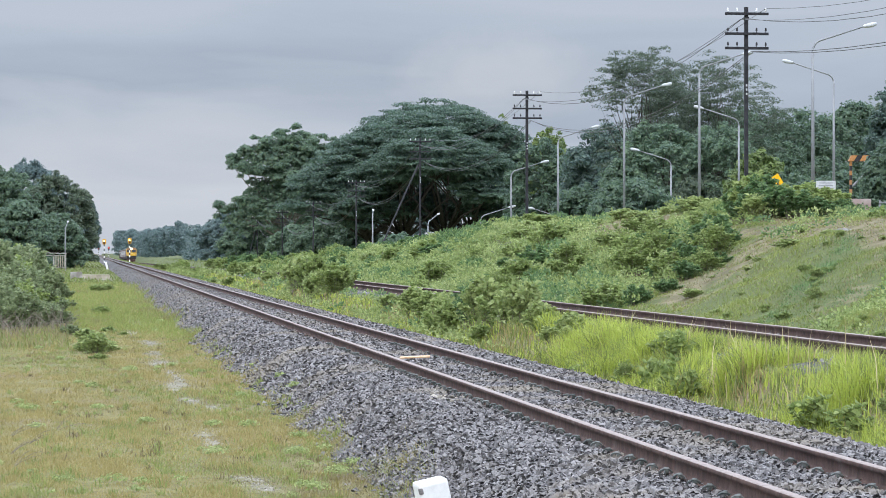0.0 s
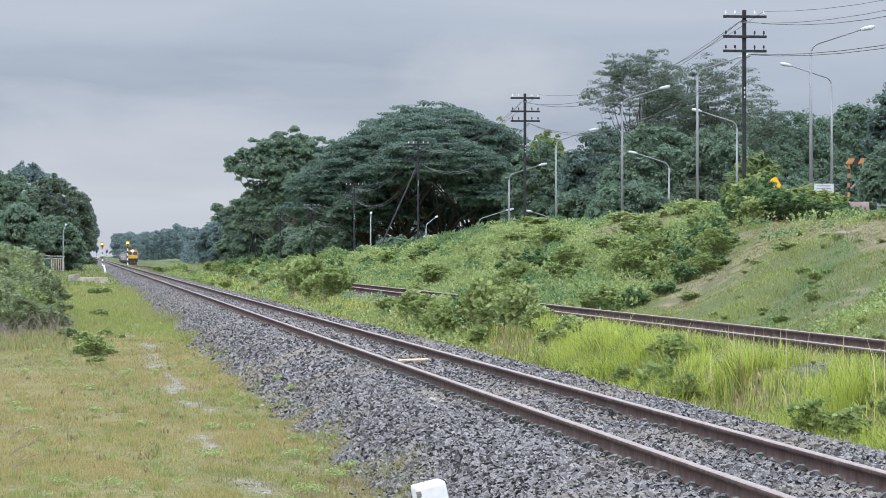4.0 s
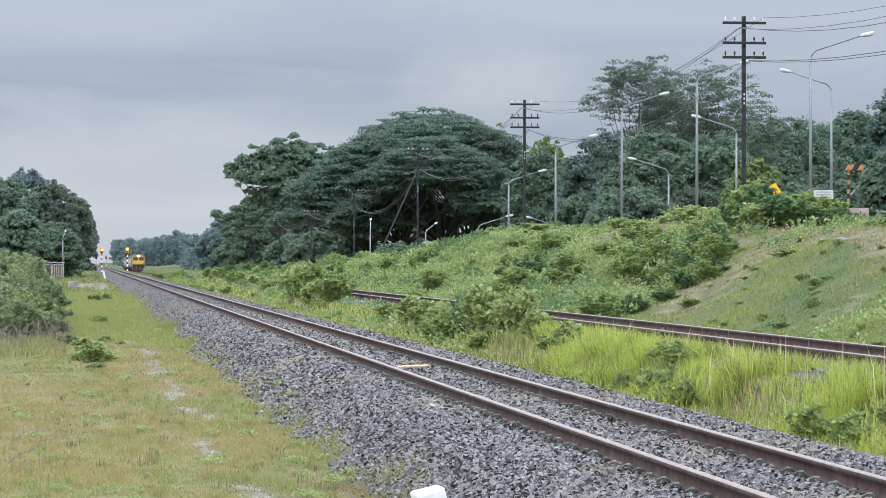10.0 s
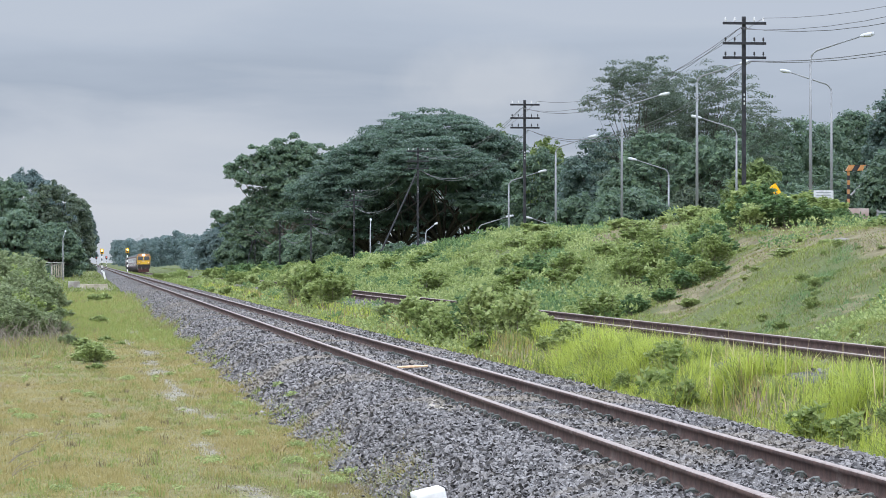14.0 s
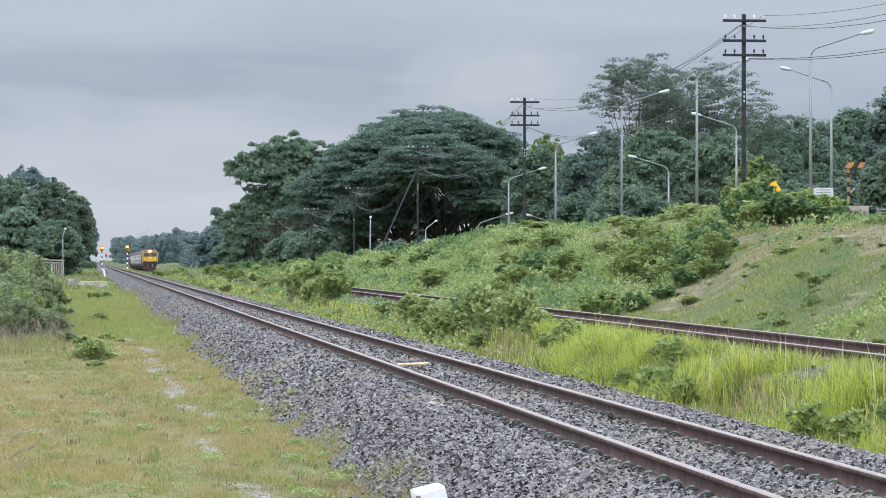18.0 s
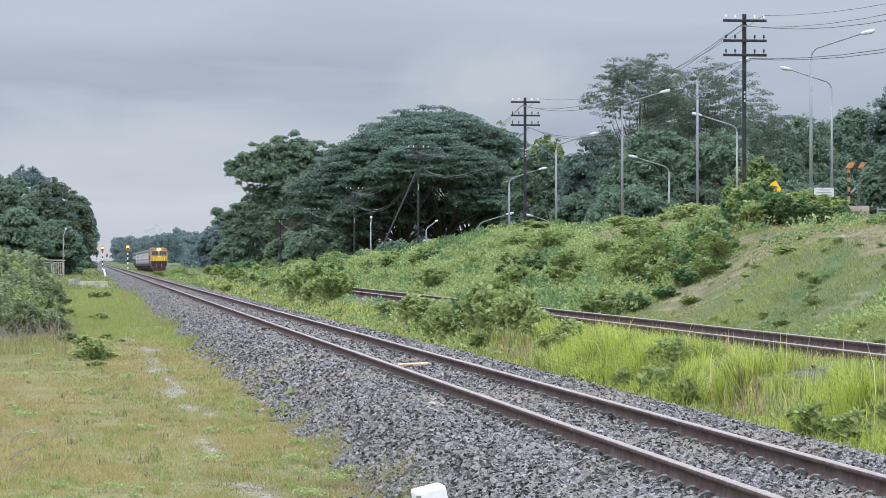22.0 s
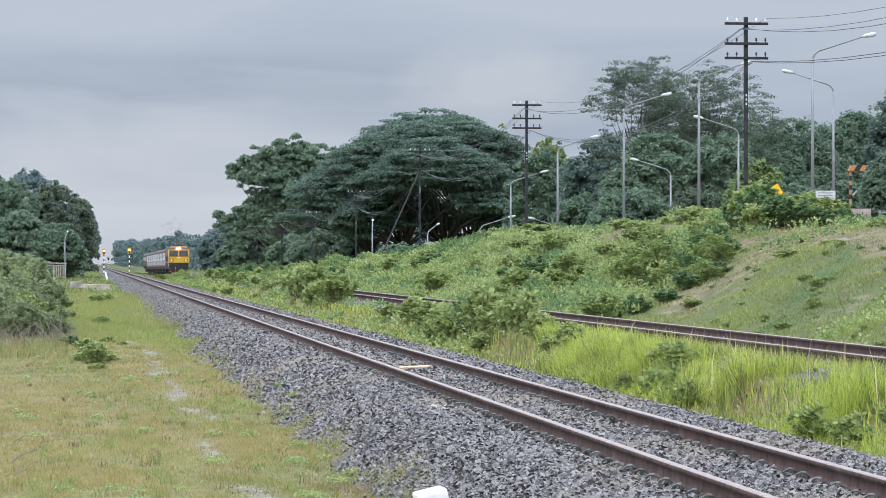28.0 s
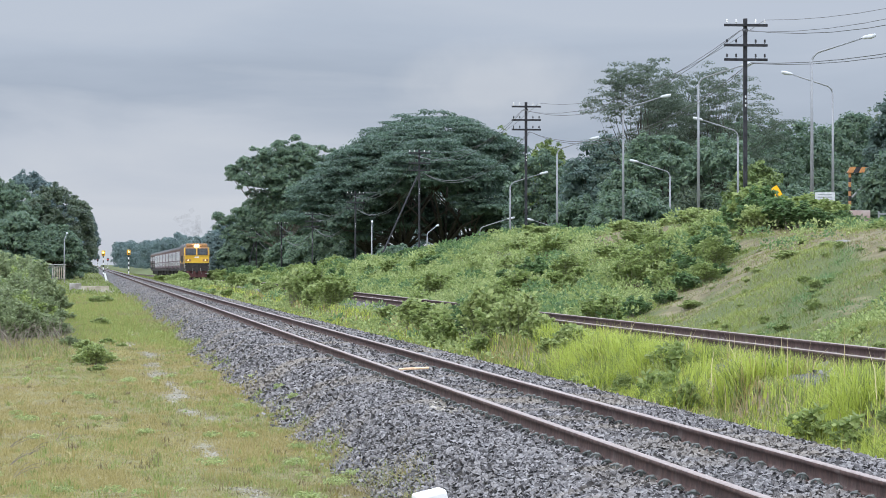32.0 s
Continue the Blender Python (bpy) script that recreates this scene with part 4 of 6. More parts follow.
        put(int(rng.choice([2, 0])), rng.uniform(7.4, float(second_x(D)) - 2.0), D, rng.uniform(0.8, 1.4), rng.uniform(0.5, 0.75))
    for x, D, k, size in ((9.6, 398, 0, 1.5), (10.0, 424, 2, 1.6), (9.1, 372, 0, 1.3), (15.0, 432, 0, 2.0), (15.6, 402, 2, 2.0), (16.6, 412, 1, 2.1), (14.9, 455, 0, 2.0), (17.5, 385, 0, 2.0), (15.2, 372, 2, 1.7)):
        put(k, x, D, size, 0.8)
    # the thicket on the left
    front_thicket = [
        (15, 112, 4, 1.0, 1.0), (45, 108, 5, 0.95, 0.95), (72, 110, 4, 0.75, 0.7), (98, 113, 5, 0.6, 0.55), (-12, 108, 4, 1.0, 1.1), (30, 121, 5, 1.1, 1.2),
        (62, 124, 4, 0.9, 0.8), (5, 128, 4, 1.3, 1.4), (95, 135, 5, 0.75, 0.6), (112, 140, 4, 0.6, 0.5), (-10, 142, 4, 1.5, 1.6), (35, 150, 5, 1.5, 1.6),
        (66, 160, 4, 1.0, 0.9),
    ]
    back_thicket = [
        (62, 130, 4, 1.2, 1.3), (78, 132, 4, 1.0, 1.2), (40, 138, 4, 1.4, 1.4),
        (8, 104, 4, 0.95, 0.9), (38, 103, 4, 0.9, 0.85), (66, 105, 4, 0.8, 0.75), (90, 107, 4, 0.7, 0.7), (112, 109, 4, 0.5, 0.6), (25, 116, 4, 1.15, 1.1), (52, 118, 4, 1.1, 1.05), (82, 120, 4, 0.9, 0.8),
        (110, 172, 4, 0.7, 0.6), (122, 98, 4, 0.4, 0.5), (162, 80, 2, 0.75, 0.8), (186, 81, 2, 0.5, 0.7), (143, 82, 2, 0.5, 0.6), (172, 76, 3, 0.5, 0.6), (150, 92, 2, 0.6, 0.7), (190, 100, 3, 0.6, 0.7), (176, 130, 2, 0.7, 0.6), (215, 98, 3, 0.4, 0.6), (168, 200, 2, 1.0, 0.6),
        (185, 205, 2, 1.0, 0.6), (-5, 175, 5, 2.0, 1.7), (-30, 160, 4, 2.0, 1.7), (25, 185, 5, 1.8, 1.6), (50, 200, 4, 1.3, 1.1), (75, 215, 4, 0.9, 0.6),
    ]
    for px, D, k, s, h in front_thicket + back_thicket:
        top = EYE + 0.68 + (458 - np.interp(px, [0, 50, 110, 130], [438, 448, 478, 500])) * D / F
        if px < 135:
            h = min(h, top / ((1.1, 1.2, 0.8, 0.5, 1.4, 1.5)[k] * s))
        ob = put(k, place(px, D), D, s, h, "wispy pale green lineside bush" if k > 3 and D < 145 else "")
        if D < 145:
            bend(ob, 2.0)
    for mat, pieces in scrub.values():
        counts = np.cumsum([0] + [len(v) for v, f in pieces])
        v = np.concatenate([v for v, f in pieces])
        f = np.concatenate([f + c for (v_, f), c in zip(pieces, counts)])
        tagged(flat_part("far_scrub", v, f, mat), "distant green scrub on the bank and along the tracks", "shrubs", kind="stuff")


shrubs()


def dry_twigs():
    """Leafless grey brushwood at the foot of the thicket."""
    rng = np.random.default_rng(47)
    for px, D in ((15, 100), (45, 98), (70, 101), (95, 99), (118, 100), (-8, 99), (60, 104), (30, 95), (105, 104)):
        x = place(px, D)
        t = thing("dry_bush", "leafless grey brown brushwood in dry grass", "shrub", pose(x, D, float(land(x, D)) - 0.05), group="dry brushwood")
        for k in range(16):
            a, r, h = rng.uniform(0, 2 * math.pi), rng.uniform(0.2, 0.8), rng.uniform(0.2, 0.75)
            tip = Vector((r * math.cos(a), r * math.sin(a), h))
            mid = tip * 0.5 + Vector(rng.normal(0, 0.08, 3))
            part("twig", tube(bmesh.new(), [(0.1 * math.cos(a), 0.1 * math.sin(a), 0), mid, tip], [0.008, 0.006, 0.003], 3), M_TWIG, t)


dry_twigs()


def dry_stalks():
    """Bent dead weed stalks in the mown verge."""
    rng = np.random.default_rng(48)
    for x, y, turn in ((-0.78, 40.5, 20), (-0.62, 42.5, -15), (-0.7, 37.8, 35), (-0.35, 46.0, 10), (-0.86, 44.0, 0)):
        t = thing("dry_weed", "bent dead brown weed stalk in the verge grass", "weed", pose(x, y, float(land(x, y)) - 0.01, 0, 0, turn), group="dead weed stalks")
        for k in range(3):
            r, h = rng.uniform(0.15, 0.36), rng.uniform(0.08, 0.2)
            off = rng.normal(0, 0.08)
            part("stalk", tube(bmesh.new(), [(0, 0, 0), (r * 0.35, off * 0.3, h * 0.55), (r * 0.7, off * 0.7, h * 0.9), (r, off, h)], [0.0035, 0.003, 0.0025, 0.0015], 4), M_TWIG, t)


dry_stalks()


def rills(x, y):
    """Streaks that run slantwise down the slope."""
    return wave(np.asarray(x) * 0.3, fall_line(x, y) * 0.5 + 3.0, 1.9)


def weeds():
    """Low leafy weeds that cover the slope and the strip between the tracks."""
    for seed, mat, label in ((43, L_SHRUB_PALE, "pale green low weeds covering the embankment slope"), (44, L_SHRUB, "green low weeds covering the embankment slope"), (45, L_SHRUB_DARK, "dark green low weeds covering the embankment slope")):
        rng = np.random.default_rng(seed)
        n = 4200
        D = (1 / (1 / 60 + rng.random(n) * (1 / 330 - 1 / 60)))
        x = rng.uniform(11.2, 24, n)
        strip_too = rng.random(n) < (0.02 if mat is L_SHRUB_DARK else 0.05)
        x = np.where(strip_too, rng.uniform(6.7, 8.0, n), x)
        px = 150 + x * F / D
        scrub = smooth01((fall_line(x, D) - 50) / 8)
        lush = 0.57 - 0.15 * scrub + (0.08 if mat is L_SHRUB_DARK else 0)
        ok = (px < 1620) & (0.5 * wave(x + seed, D * 0.6, 2.6) + 0.5 * rills(x, D + seed % 2) > lush) & (rng.random(n) > 1.1 * worn_bank(x, D)) & ((x > second_x(D) + 1.6) | strip_too)
        x, D = x[ok], D[ok]
        z = land(x, D)
        h = rng.uniform(0.12, 0.36, len(x)) * (1 + D / 500) * (0.55 + 1.2 * wave(x + 3 * seed, D * 0.7, 1.7)) * (0.5 + 0.5 * smooth01((fall_line(x, D) - 50) / 8))
        h = np.where(x < 9, np.minimum(h, 0.3), h) * np.where((x > 17) & (D > 122), 0.65, 1.0)
        blobs = np.stack([x, D, z + h * 0.45, h * 0.9, h * 0.9, h * 0.65], 1)
        p, nrm = shell(rng, blobs, 52000, 0.35, -0.4)
        v, f = leaf_along(p, nrm * np.array([1, 1, 0.4]) + rng.normal(0, 0.4, p.shape), 0.05 + 0.00048 * p[:, 1], rng, 0.55)
        tagged(flat_part("weeds", v, f, mat), label, "weeds", kind="stuff")


weeds()


# ---- grass ----
def blades(points, height, width, rng, lean=0.35, bow=0.5):
    """Curved tapering blades, one at each point."""
    n = len(points)
    a = rng.uniform(0, 2 * math.pi, n)
    out = np.stack([np.cos(a), np.sin(a), np.zeros(n)], 1)
    turn = rng.uniform(0, 2 * math.pi, n)
    side = np.stack([np.cos(turn), np.sin(turn), np.zeros(n)], 1)
    h = np.broadcast_to(height, (n,))[:, None] * rng.uniform(0.55, 1.25, n)[:, None]
    w = np.broadcast_to(width, (n,))[:, None]
    l = np.abs(rng.normal(0, lean, n))[:, None]
    up = np.array([[0, 0, 1.0]])
    mid = points + up * h * 0.55 + out * l * h * 0.25
    tip = points + up * h * (1 - bow * l * 0.6) + out * l * h
    v = np.stack([points - side * w * 0.5, points + side * w * 0.5, mid - side * w * 0.4, mid + side * w * 0.4, tip], 1).reshape(-1, 3)
    i = np.arange(n)[:, None] * 5
    f = np.concatenate([i + np.array([[0, 1, 3]]), i + np.array([[0, 3, 2]]), i + np.array([[2, 3, 4]])], 0)
    return v, f


def short_blades(points, height, width, rng, lean=0.8):
    """Small leaning blades, one triangle each, for turf."""
    n = len(points)
    a, turn = rng.uniform(0, 2 * math.pi, n), rng.uniform(0, 2 * math.pi, n)
    side = np.stack([np.cos(turn), np.sin(turn), np.zeros(n)], 1) * np.broadcast_to(width, (n,))[:, None] * 0.5
    h = np.broadcast_to(height, (n,)) * rng.uniform(0.5, 1.3, n)
    l = np.abs(rng.normal(0, lean, n)) * h
    tip = points + np.stack([np.cos(a) * l, np.sin(a) * l, h * (1 - 0.2 * np.minimum(l / h, 2))], 1)
    return np.stack([points - side, points + side, tip], 1).reshape(-1, 3), np.arange(n * 3).reshape(n, 3)


def scatter(rng, count, x0, x1, y0, y1, power=1.6):
    """Points in a stretch, thinning out with distance."""
    u = rng.random(count)
    q = 1 - power
    y = (y0 ** q + u * (y1 ** q - y0 ** q)) ** (1 / q)
    x = rng.uniform(0, 1, count)
    return x0 + x * (x1 - x0), y


def worn_spots():
    rng = np.random.default_rng(63)
    spots = [(1.1, 292, 0.9, 9.0)]
    for bx, by, rx, ry in ((1.22, 107, 0.3, 4.0), (1.3, 88, 0.18, 2.6), (1.36, 73, 0.2, 2.2), (1.4, 62, 0.2, 1.9), (1.5, 53.7, 0.17, 1.3), (1.38, 43.5, 0.14, 0.9), (1.5, 34.8, 0.11, 0.6), (1.36, 80, 0.12, 1.6), (1.4, 67, 0.12, 1.5)):
        for k in range(4):
            spots.append((bx + rng.normal(0, rx * 0.6), by + rng.normal(0, ry * 0.8), rx * rng.uniform(0.6, 1.35), ry * rng.uniform(0.6, 1.35)))
    return spots


BARE = worn_spots()


def in_bare(x, y):
    """Where the grass has gone: thinning out from the middle of each bare spot."""
    most = np.zeros(len(x))
    for bx, by, rx, ry in BARE:
        most = np.maximum(most, np.exp(-0.8 * (((x - bx) / rx) ** 2 + ((y - by) / ry) ** 2)))
    return np.random.default_rng(len(x)).random(len(x)) < most * 1.05 * (0.6 + 0.6 * wave(x * 3, y, 0.4))


def turf(name, label, mat, rng, x, y, keep, height, width, lean=0.4, short=False):
    x, y = x[keep], y[keep]
    height = height[keep] if hasattr(height, "__len__") else height
    width = width[keep] if hasattr(width, "__len__") else width
    z = np.maximum(land(x, y), np.interp(x - MAIN_X, np.array(BED)[:, 0], np.array(BED)[:, 1], left=-9, right=-9)) - 0.015
    v, f = (short_blades if short else blades)(np.stack([x, y, z], 1), height, width, rng, lean)
    return tagged(flat_part(name, v, f, mat), label, "grass", kind="stuff")


def grasses():
    rng = np.random.default_rng(51)
    # the mown verge: yellow, green and brown in drifts, ranker and greener farther on
    x, y = scatter(rng, 480000, 0.0, 1.0, 31, 260, 1.7)
    edge = -0.03 * y - 0.2
    x = edge + x * (3.05 - edge)
    px = 150 + x * F / y
    ok = (px > -40) & ~in_bare(x, y) & (rng.random(len(x)) > 0.995 * smooth01((x - 2.0 - 0.7 * wave(x + 4, y * 0.3, 0.7)) / 0.4))
    patch = 0.4 * wave(x + 0.02 * y, y * 0.12, 0.7) + 0.25 * wave(x + 50, y * 0.16, 0.25) + 0.35 * wave(x + 20, y * 0.09, 1.5)
    rank = smooth01((y - 74 - 20 * wave(x, y * 0.1, 1.0)) / 24) * smooth01((x + 2.2) / 1.2)
    lot = patch + rng.normal(0, 0.07, len(x))
    tuft = smooth01((wave(x + 7, y * 0.35, 0.3) - 0.5) / 0.3)
    tall = (0.026 + 0.02 * wave(x + 7, y * 0.3, 0.9) + 0.03 * tuft) * (1 + 0.003 * y) + 0.19 * rank * wave(x + 2, y * 0.3, 0.45)
    wide = 0.0055 + 0.00013 * y
    green = rng.random(len(x)) < 0.85 * rank * smooth01((patch - 0.34) / 0.2)
    turf("verge_grass", "ranker fresh green grass farther along the verge", L_MEADOW, rng, x, y, ok & green, tall, wide, 0.8, True)
    ok &= ~green
    turf("verge_grass", "short yellowish green grass on the track verge", L_STRAW, rng, x, y, ok & (lot > 0.44), tall, wide, 1.0, True)
    turf("verge_grass", "short fresh green grass on the track verge", L_MEADOW, rng, x, y, ok & (lot <= 0.44) & (lot > 0.41), tall * 1.1, wide, 1.0, True)
    turf("verge_grass", "short olive green grass on the track verge", L_BANK, rng, x, y, ok & (lot <= 0.41) & (lot > 0.37), tall * 1.1, wide, 1.0, True)
    turf("verge_grass", "dry brownish grass on the track verge", L_DRY, rng, x, y, ok & (lot <= 0.37), tall * 0.8, wide, 1.1, True)
    # loose tufts in the turf and along the ballast's foot
    for mat, label, seed, count, x0, x1 in ((L_MEADOW, "loose green grass tufts at the ballast's foot", 7, 420, 1.7, 2.75), (L_BANK, "olive grass tufts dotted over the verge", 8, 520, -1.2, 2.4), (L_STRAW, "pale dry tufts dotted over the verge", 9, 700, -1.2, 2.5), (L_THATCH, "dead brown tufts dotted over the verge", 10, 220, -1.2, 2.3)):
        r2 = np.random.default_rng(520 + seed)
        cx, cy = scatter(r2, count, x0, x1, 31, 95, 1.6)
        ok = (150 + cx * F / cy > -20) & (wave(cx + seed, cy * 0.15, 0.6) > 0.42)
        cx, cy = cx[ok], cy[ok]
        high = np.repeat(r2.uniform(0.04, 0.12, len(cx)), 16)
        bx, by = np.repeat(cx, 16) + r2.normal(0, 0.035, len(high)), np.repeat(cy, 16) + r2.normal(0, 0.06, len(high))
        turf("grass_tufts", label, mat, r2, bx, by, ~in_bare(bx, by), high, 0.006 + 0.0001 * by, 0.7)
    # rank dry growth at the foot of the thicket
    x, y = scatter(rng, 15000, -4.2, 0.4, 84, 150, 1.3)
    px = 150 + x * F / y
    ok = (px > -30) & (px < 150 + 40 * wave(x, y, 2.0)) & (px < 120)
    turf("rank_grass", "rank dry grass and stalks at the thicket's foot", L_DRY, rng, x, y, ok & (rng.random(len(x)) < 0.45) & (wave(x, y * 0.3, 0.7) > 0.4), 0.26, 0.016, 0.9)
    turf("rank_grass", "rank green grass at the thicket's foot", L_GRASS, rng, x, y, ok & (rng.random(len(x)) < 0.3), 0.22, 0.018, 0.8)
    # green herbs dotted over the verge and the ballast's foot
    n = 190
    x, y = scatter(rng, n, -3.0, 2.9, 32, 130, 1.7)
    ok = (wave(x + 13, y * 0.3, 0.8) > 0.5) & (150 + x * F / y > -20)
    x, y = x[ok], y[ok]
    h = rng.uniform(0.03, 0.09, len(x))
    z = np.maximum(land(x, y), np.interp(x - MAIN_X, np.array(BED)[:, 0], np.array(BED)[:, 1], left=-9))
    blobs = np.stack([x, y, z + h * 0.5, h * 1.6, h * 1.6, h * 0.7], 1)
    p, nrm = shell(rng, blobs, 6500, 0.3, -0.3)
    v, f = leaf_mesh(p, nrm, 0.022 + 0.0003 * p[:, 1], rng, 0.5)
    tagged(flat_part("herbs", v, f, L_SHRUB_PALE), "small green herbs in the verge grass", "weeds", kind="stuff")
    # between the tracks: low grass, and tall tufts that fan out
    x, y = scatter(rng, 60000, 6.4, 8.5, 30, 300, 1.5)
    px = 150 + x * F / y
    edge = rng.random(len(x)) < smooth01((x - 6.4 - 0.35 * wave(x, y, 0.8)) / 0.25)
    ok = (px < 1640) & edge
    high = 0.12 + 0.12 * wave(x, y, 1.2)
    wide = 0.007 + 0.00018 * y
    lot = 0.5 * wave(x + 21, y * 0.5, 0.9) + 0.5 * rng.random(len(x))
    turf("low_grass", "lime green grass between the tracks", L_LIME, rng, x, y, ok & (lot > 0.6), high, wide, 0.5)
    turf("low_grass", "green grass between the tracks", L_GRASS, rng, x, y, ok & (lot <= 0.6) & (lot > 0.38), high, wide, 0.5)
    turf("low_grass", "dry yellow grass between the tracks", L_STRAW, rng, x, y, ok & (lot <= 0.38), high * 0.9, wide, 0.6)
    for mat, label, seed, count, share in ((L_LIME, "tall lime green grass tufts between the tracks", 1, 1500, 58), (L_GRASS, "tall green grass tufts between the tracks", 2, 620, 46), (L_STRAW, "tall yellowing grass tufts between the tracks", 3, 130, 24)):
        r2 = np.random.default_rng(500 + seed)
        cx, cy = scatter(r2, count, 6.8, 8.35, 32, 78, 1.2)
        pxc = 150 + cx * F / cy
        ok = (pxc < 1640) & (pxc > 935 + 70 * wave(cx, cy, 1.0)) & (wave(cx + 3, cy * 0.6, 0.8) > 0.44)
        cx, cy = cx[ok], cy[ok]
        tall = (0.2 + 0.62 * wave(cx + 9, cy * 0.5, 1.1)) * r2.uniform(0.7, 1.15, len(cx)) * (0.5 + 0.5 * smooth01((cx - 6.75) / 0.45))
        roof = np.maximum(1.38 - 0.128 * cx - land(cx, cy), 0.14)
        tall = np.minimum(tall, roof * r2.choice([0.75, 0.9, 1.0, 1.12], len(cx)))
        x = np.repeat(cx, share) + r2.normal(0, 0.07, len(cx) * share)
        y = np.repeat(cy, share) + r2.normal(0, 0.09, len(cx) * share)
        turf("tall_grass", label, mat, r2, x, y, np.ones(len(x), dtype=bool), np.repeat(tall, share), 0.006 + 0.00011 * y, 0.65)
    x, y = scatter(rng, 260, 7.2, 8.3, 34, 60, 1.3)
    turf("seeding_grass", "thin straw coloured grass stalks with seed heads", L_SEED, rng, x, y, wave(x, y, 0.9) > 0.55, 0.62, 0.014, 0.3)
    # the embankment
    x, y = scatter(rng, 230000, 10.7, 23.0, 46, 330, 1.6)
    nx, ny = scatter(rng, 190000, 10.9, 20.5, 47, 128, 1.3)
    x, y = np.concatenate([x, nx]), np.concatenate([y, ny])
    px = 150 + x * F / y
    ok = (px < 1620) & (x > second_x(y) + 1.3)
    u = fall_line(x, y)
    worn = worn_bank(x, y)
    tone = 0.02 + 0.6 * rills(x, y) + 0.2 * wave(x + 5, y * 0.5, 1.6) + 0.2 * wave(x + 33, y * 0.8, 0.6) + 0.3 * hump(u, 41.5, 2.2) - 0.25 * hump(u, 37.2, 1.2) + rng.normal(0, 0.07, len(x))
    high = (0.05 + 0.09 * wave(x + 11, y, 1.1)) * (1 + 0.6 * smooth01((u - 54) / 6)) * (1 - 0.4 * worn)
    wide = 0.007 + 0.00014 * y
    gone = rng.random(len(x)) < worn
    straw = rng.random(len(x)) < 0.1 + 0.1 * wave(x + 60, y * 0.7, 1.4)
    dry = ok & ((gone & (rng.random(len(x)) < 0.6)) | straw)
    ok &= ~gone & ~straw
    turf("bank_grass", "fresh green grass in streaks down the embankment slope", L_MEADOW, rng, x, y, ok & (tone > 0.49), high * 1.1, wide, 1.0, True)
    turf("bank_grass", "olive grass on the embankment slope", L_BANK, rng, x, y, ok & (tone <= 0.49) & (tone > 0.36), high, wide, 1.0, True)
    turf("bank_grass", "green grass on the embankment slope", L_GRASS, rng, x, y, ok & (tone <= 0.36) & (tone > 0.22), high, wide, 1.0, True)
    turf("bank_grass", "dark green growth in the slope's runnels", L_SHRUB_DARK, rng, x, y, ok & (tone <= 0.22), high * 1.1, wide * 1.3, 1.1, True)
    turf("bank_grass", "dry brown grass on the worn parts of the slope", L_DRY, rng, x, y, dry, high * 0.8, wide, 1.2, True)
    # farther on along both tracks
    x, y = scatter(rng, 30000, -8, 40, 240, 1100, 1.2)
    px = 150 + x * F / y
    ok = (px > -30) & (px < 640) & (np.abs(x - MAIN_X) > 2.0) & (np.abs(x - second_x(y)) > 1.7) & ~in_bare(x, y)
    turf("far_grass", "distant green grass along the line", L_GRASS, rng, x, y, ok, 0.22, 0.11, 0.7)


grasses()


def bare_patches():
    rng = np.random.default_rng(61)
    for bx, by, rx, ry in BARE:
        n = 26
        ring = [(bx + rx * 0.6 * (0.55 + 0.75 * rng.random()) * math.cos(2 * math.pi * k / n), by + ry * 0.6 * (0.55 + 0.75 * rng.random()) * math.sin(2 * math.pi * k / n)) for k in range(n)]
        bm = bmesh.new()
        c = bm.verts.new((bx, by, float(land(bx, by)) + 0.006))
        vs = [bm.verts.new((x, y, float(land(x, y)) + 0.002)) for x, y in ring]
        for a, b in zip(vs, vs[1:] + vs[:1]):
            bm.faces.new((c, a, b))
        ob = part("bare_patch", bm, M_SAND)
        tagged(ob, "bare pale sandy patch in the verge grass", "ground", "worn footpath patches", "structure")


bare_patches()


# ---- ballast stones ----
def stones(name, label, rng, count, x0, x1, y0, y1, size, height, power=1.7):
    x, y = scatter(rng, count, x0, x1, y0, y1, power)
    inside = (150 + x * F / y < 1640)
    inside &= rng.random(count) < smooth01((x - x0 - 0.3 * wave(x + 4, y * 0.3, 0.7)) / 0.2) + 0.02
    return lumps(name, label, rng, x[inside], y[inside], size, height, M_STONE)


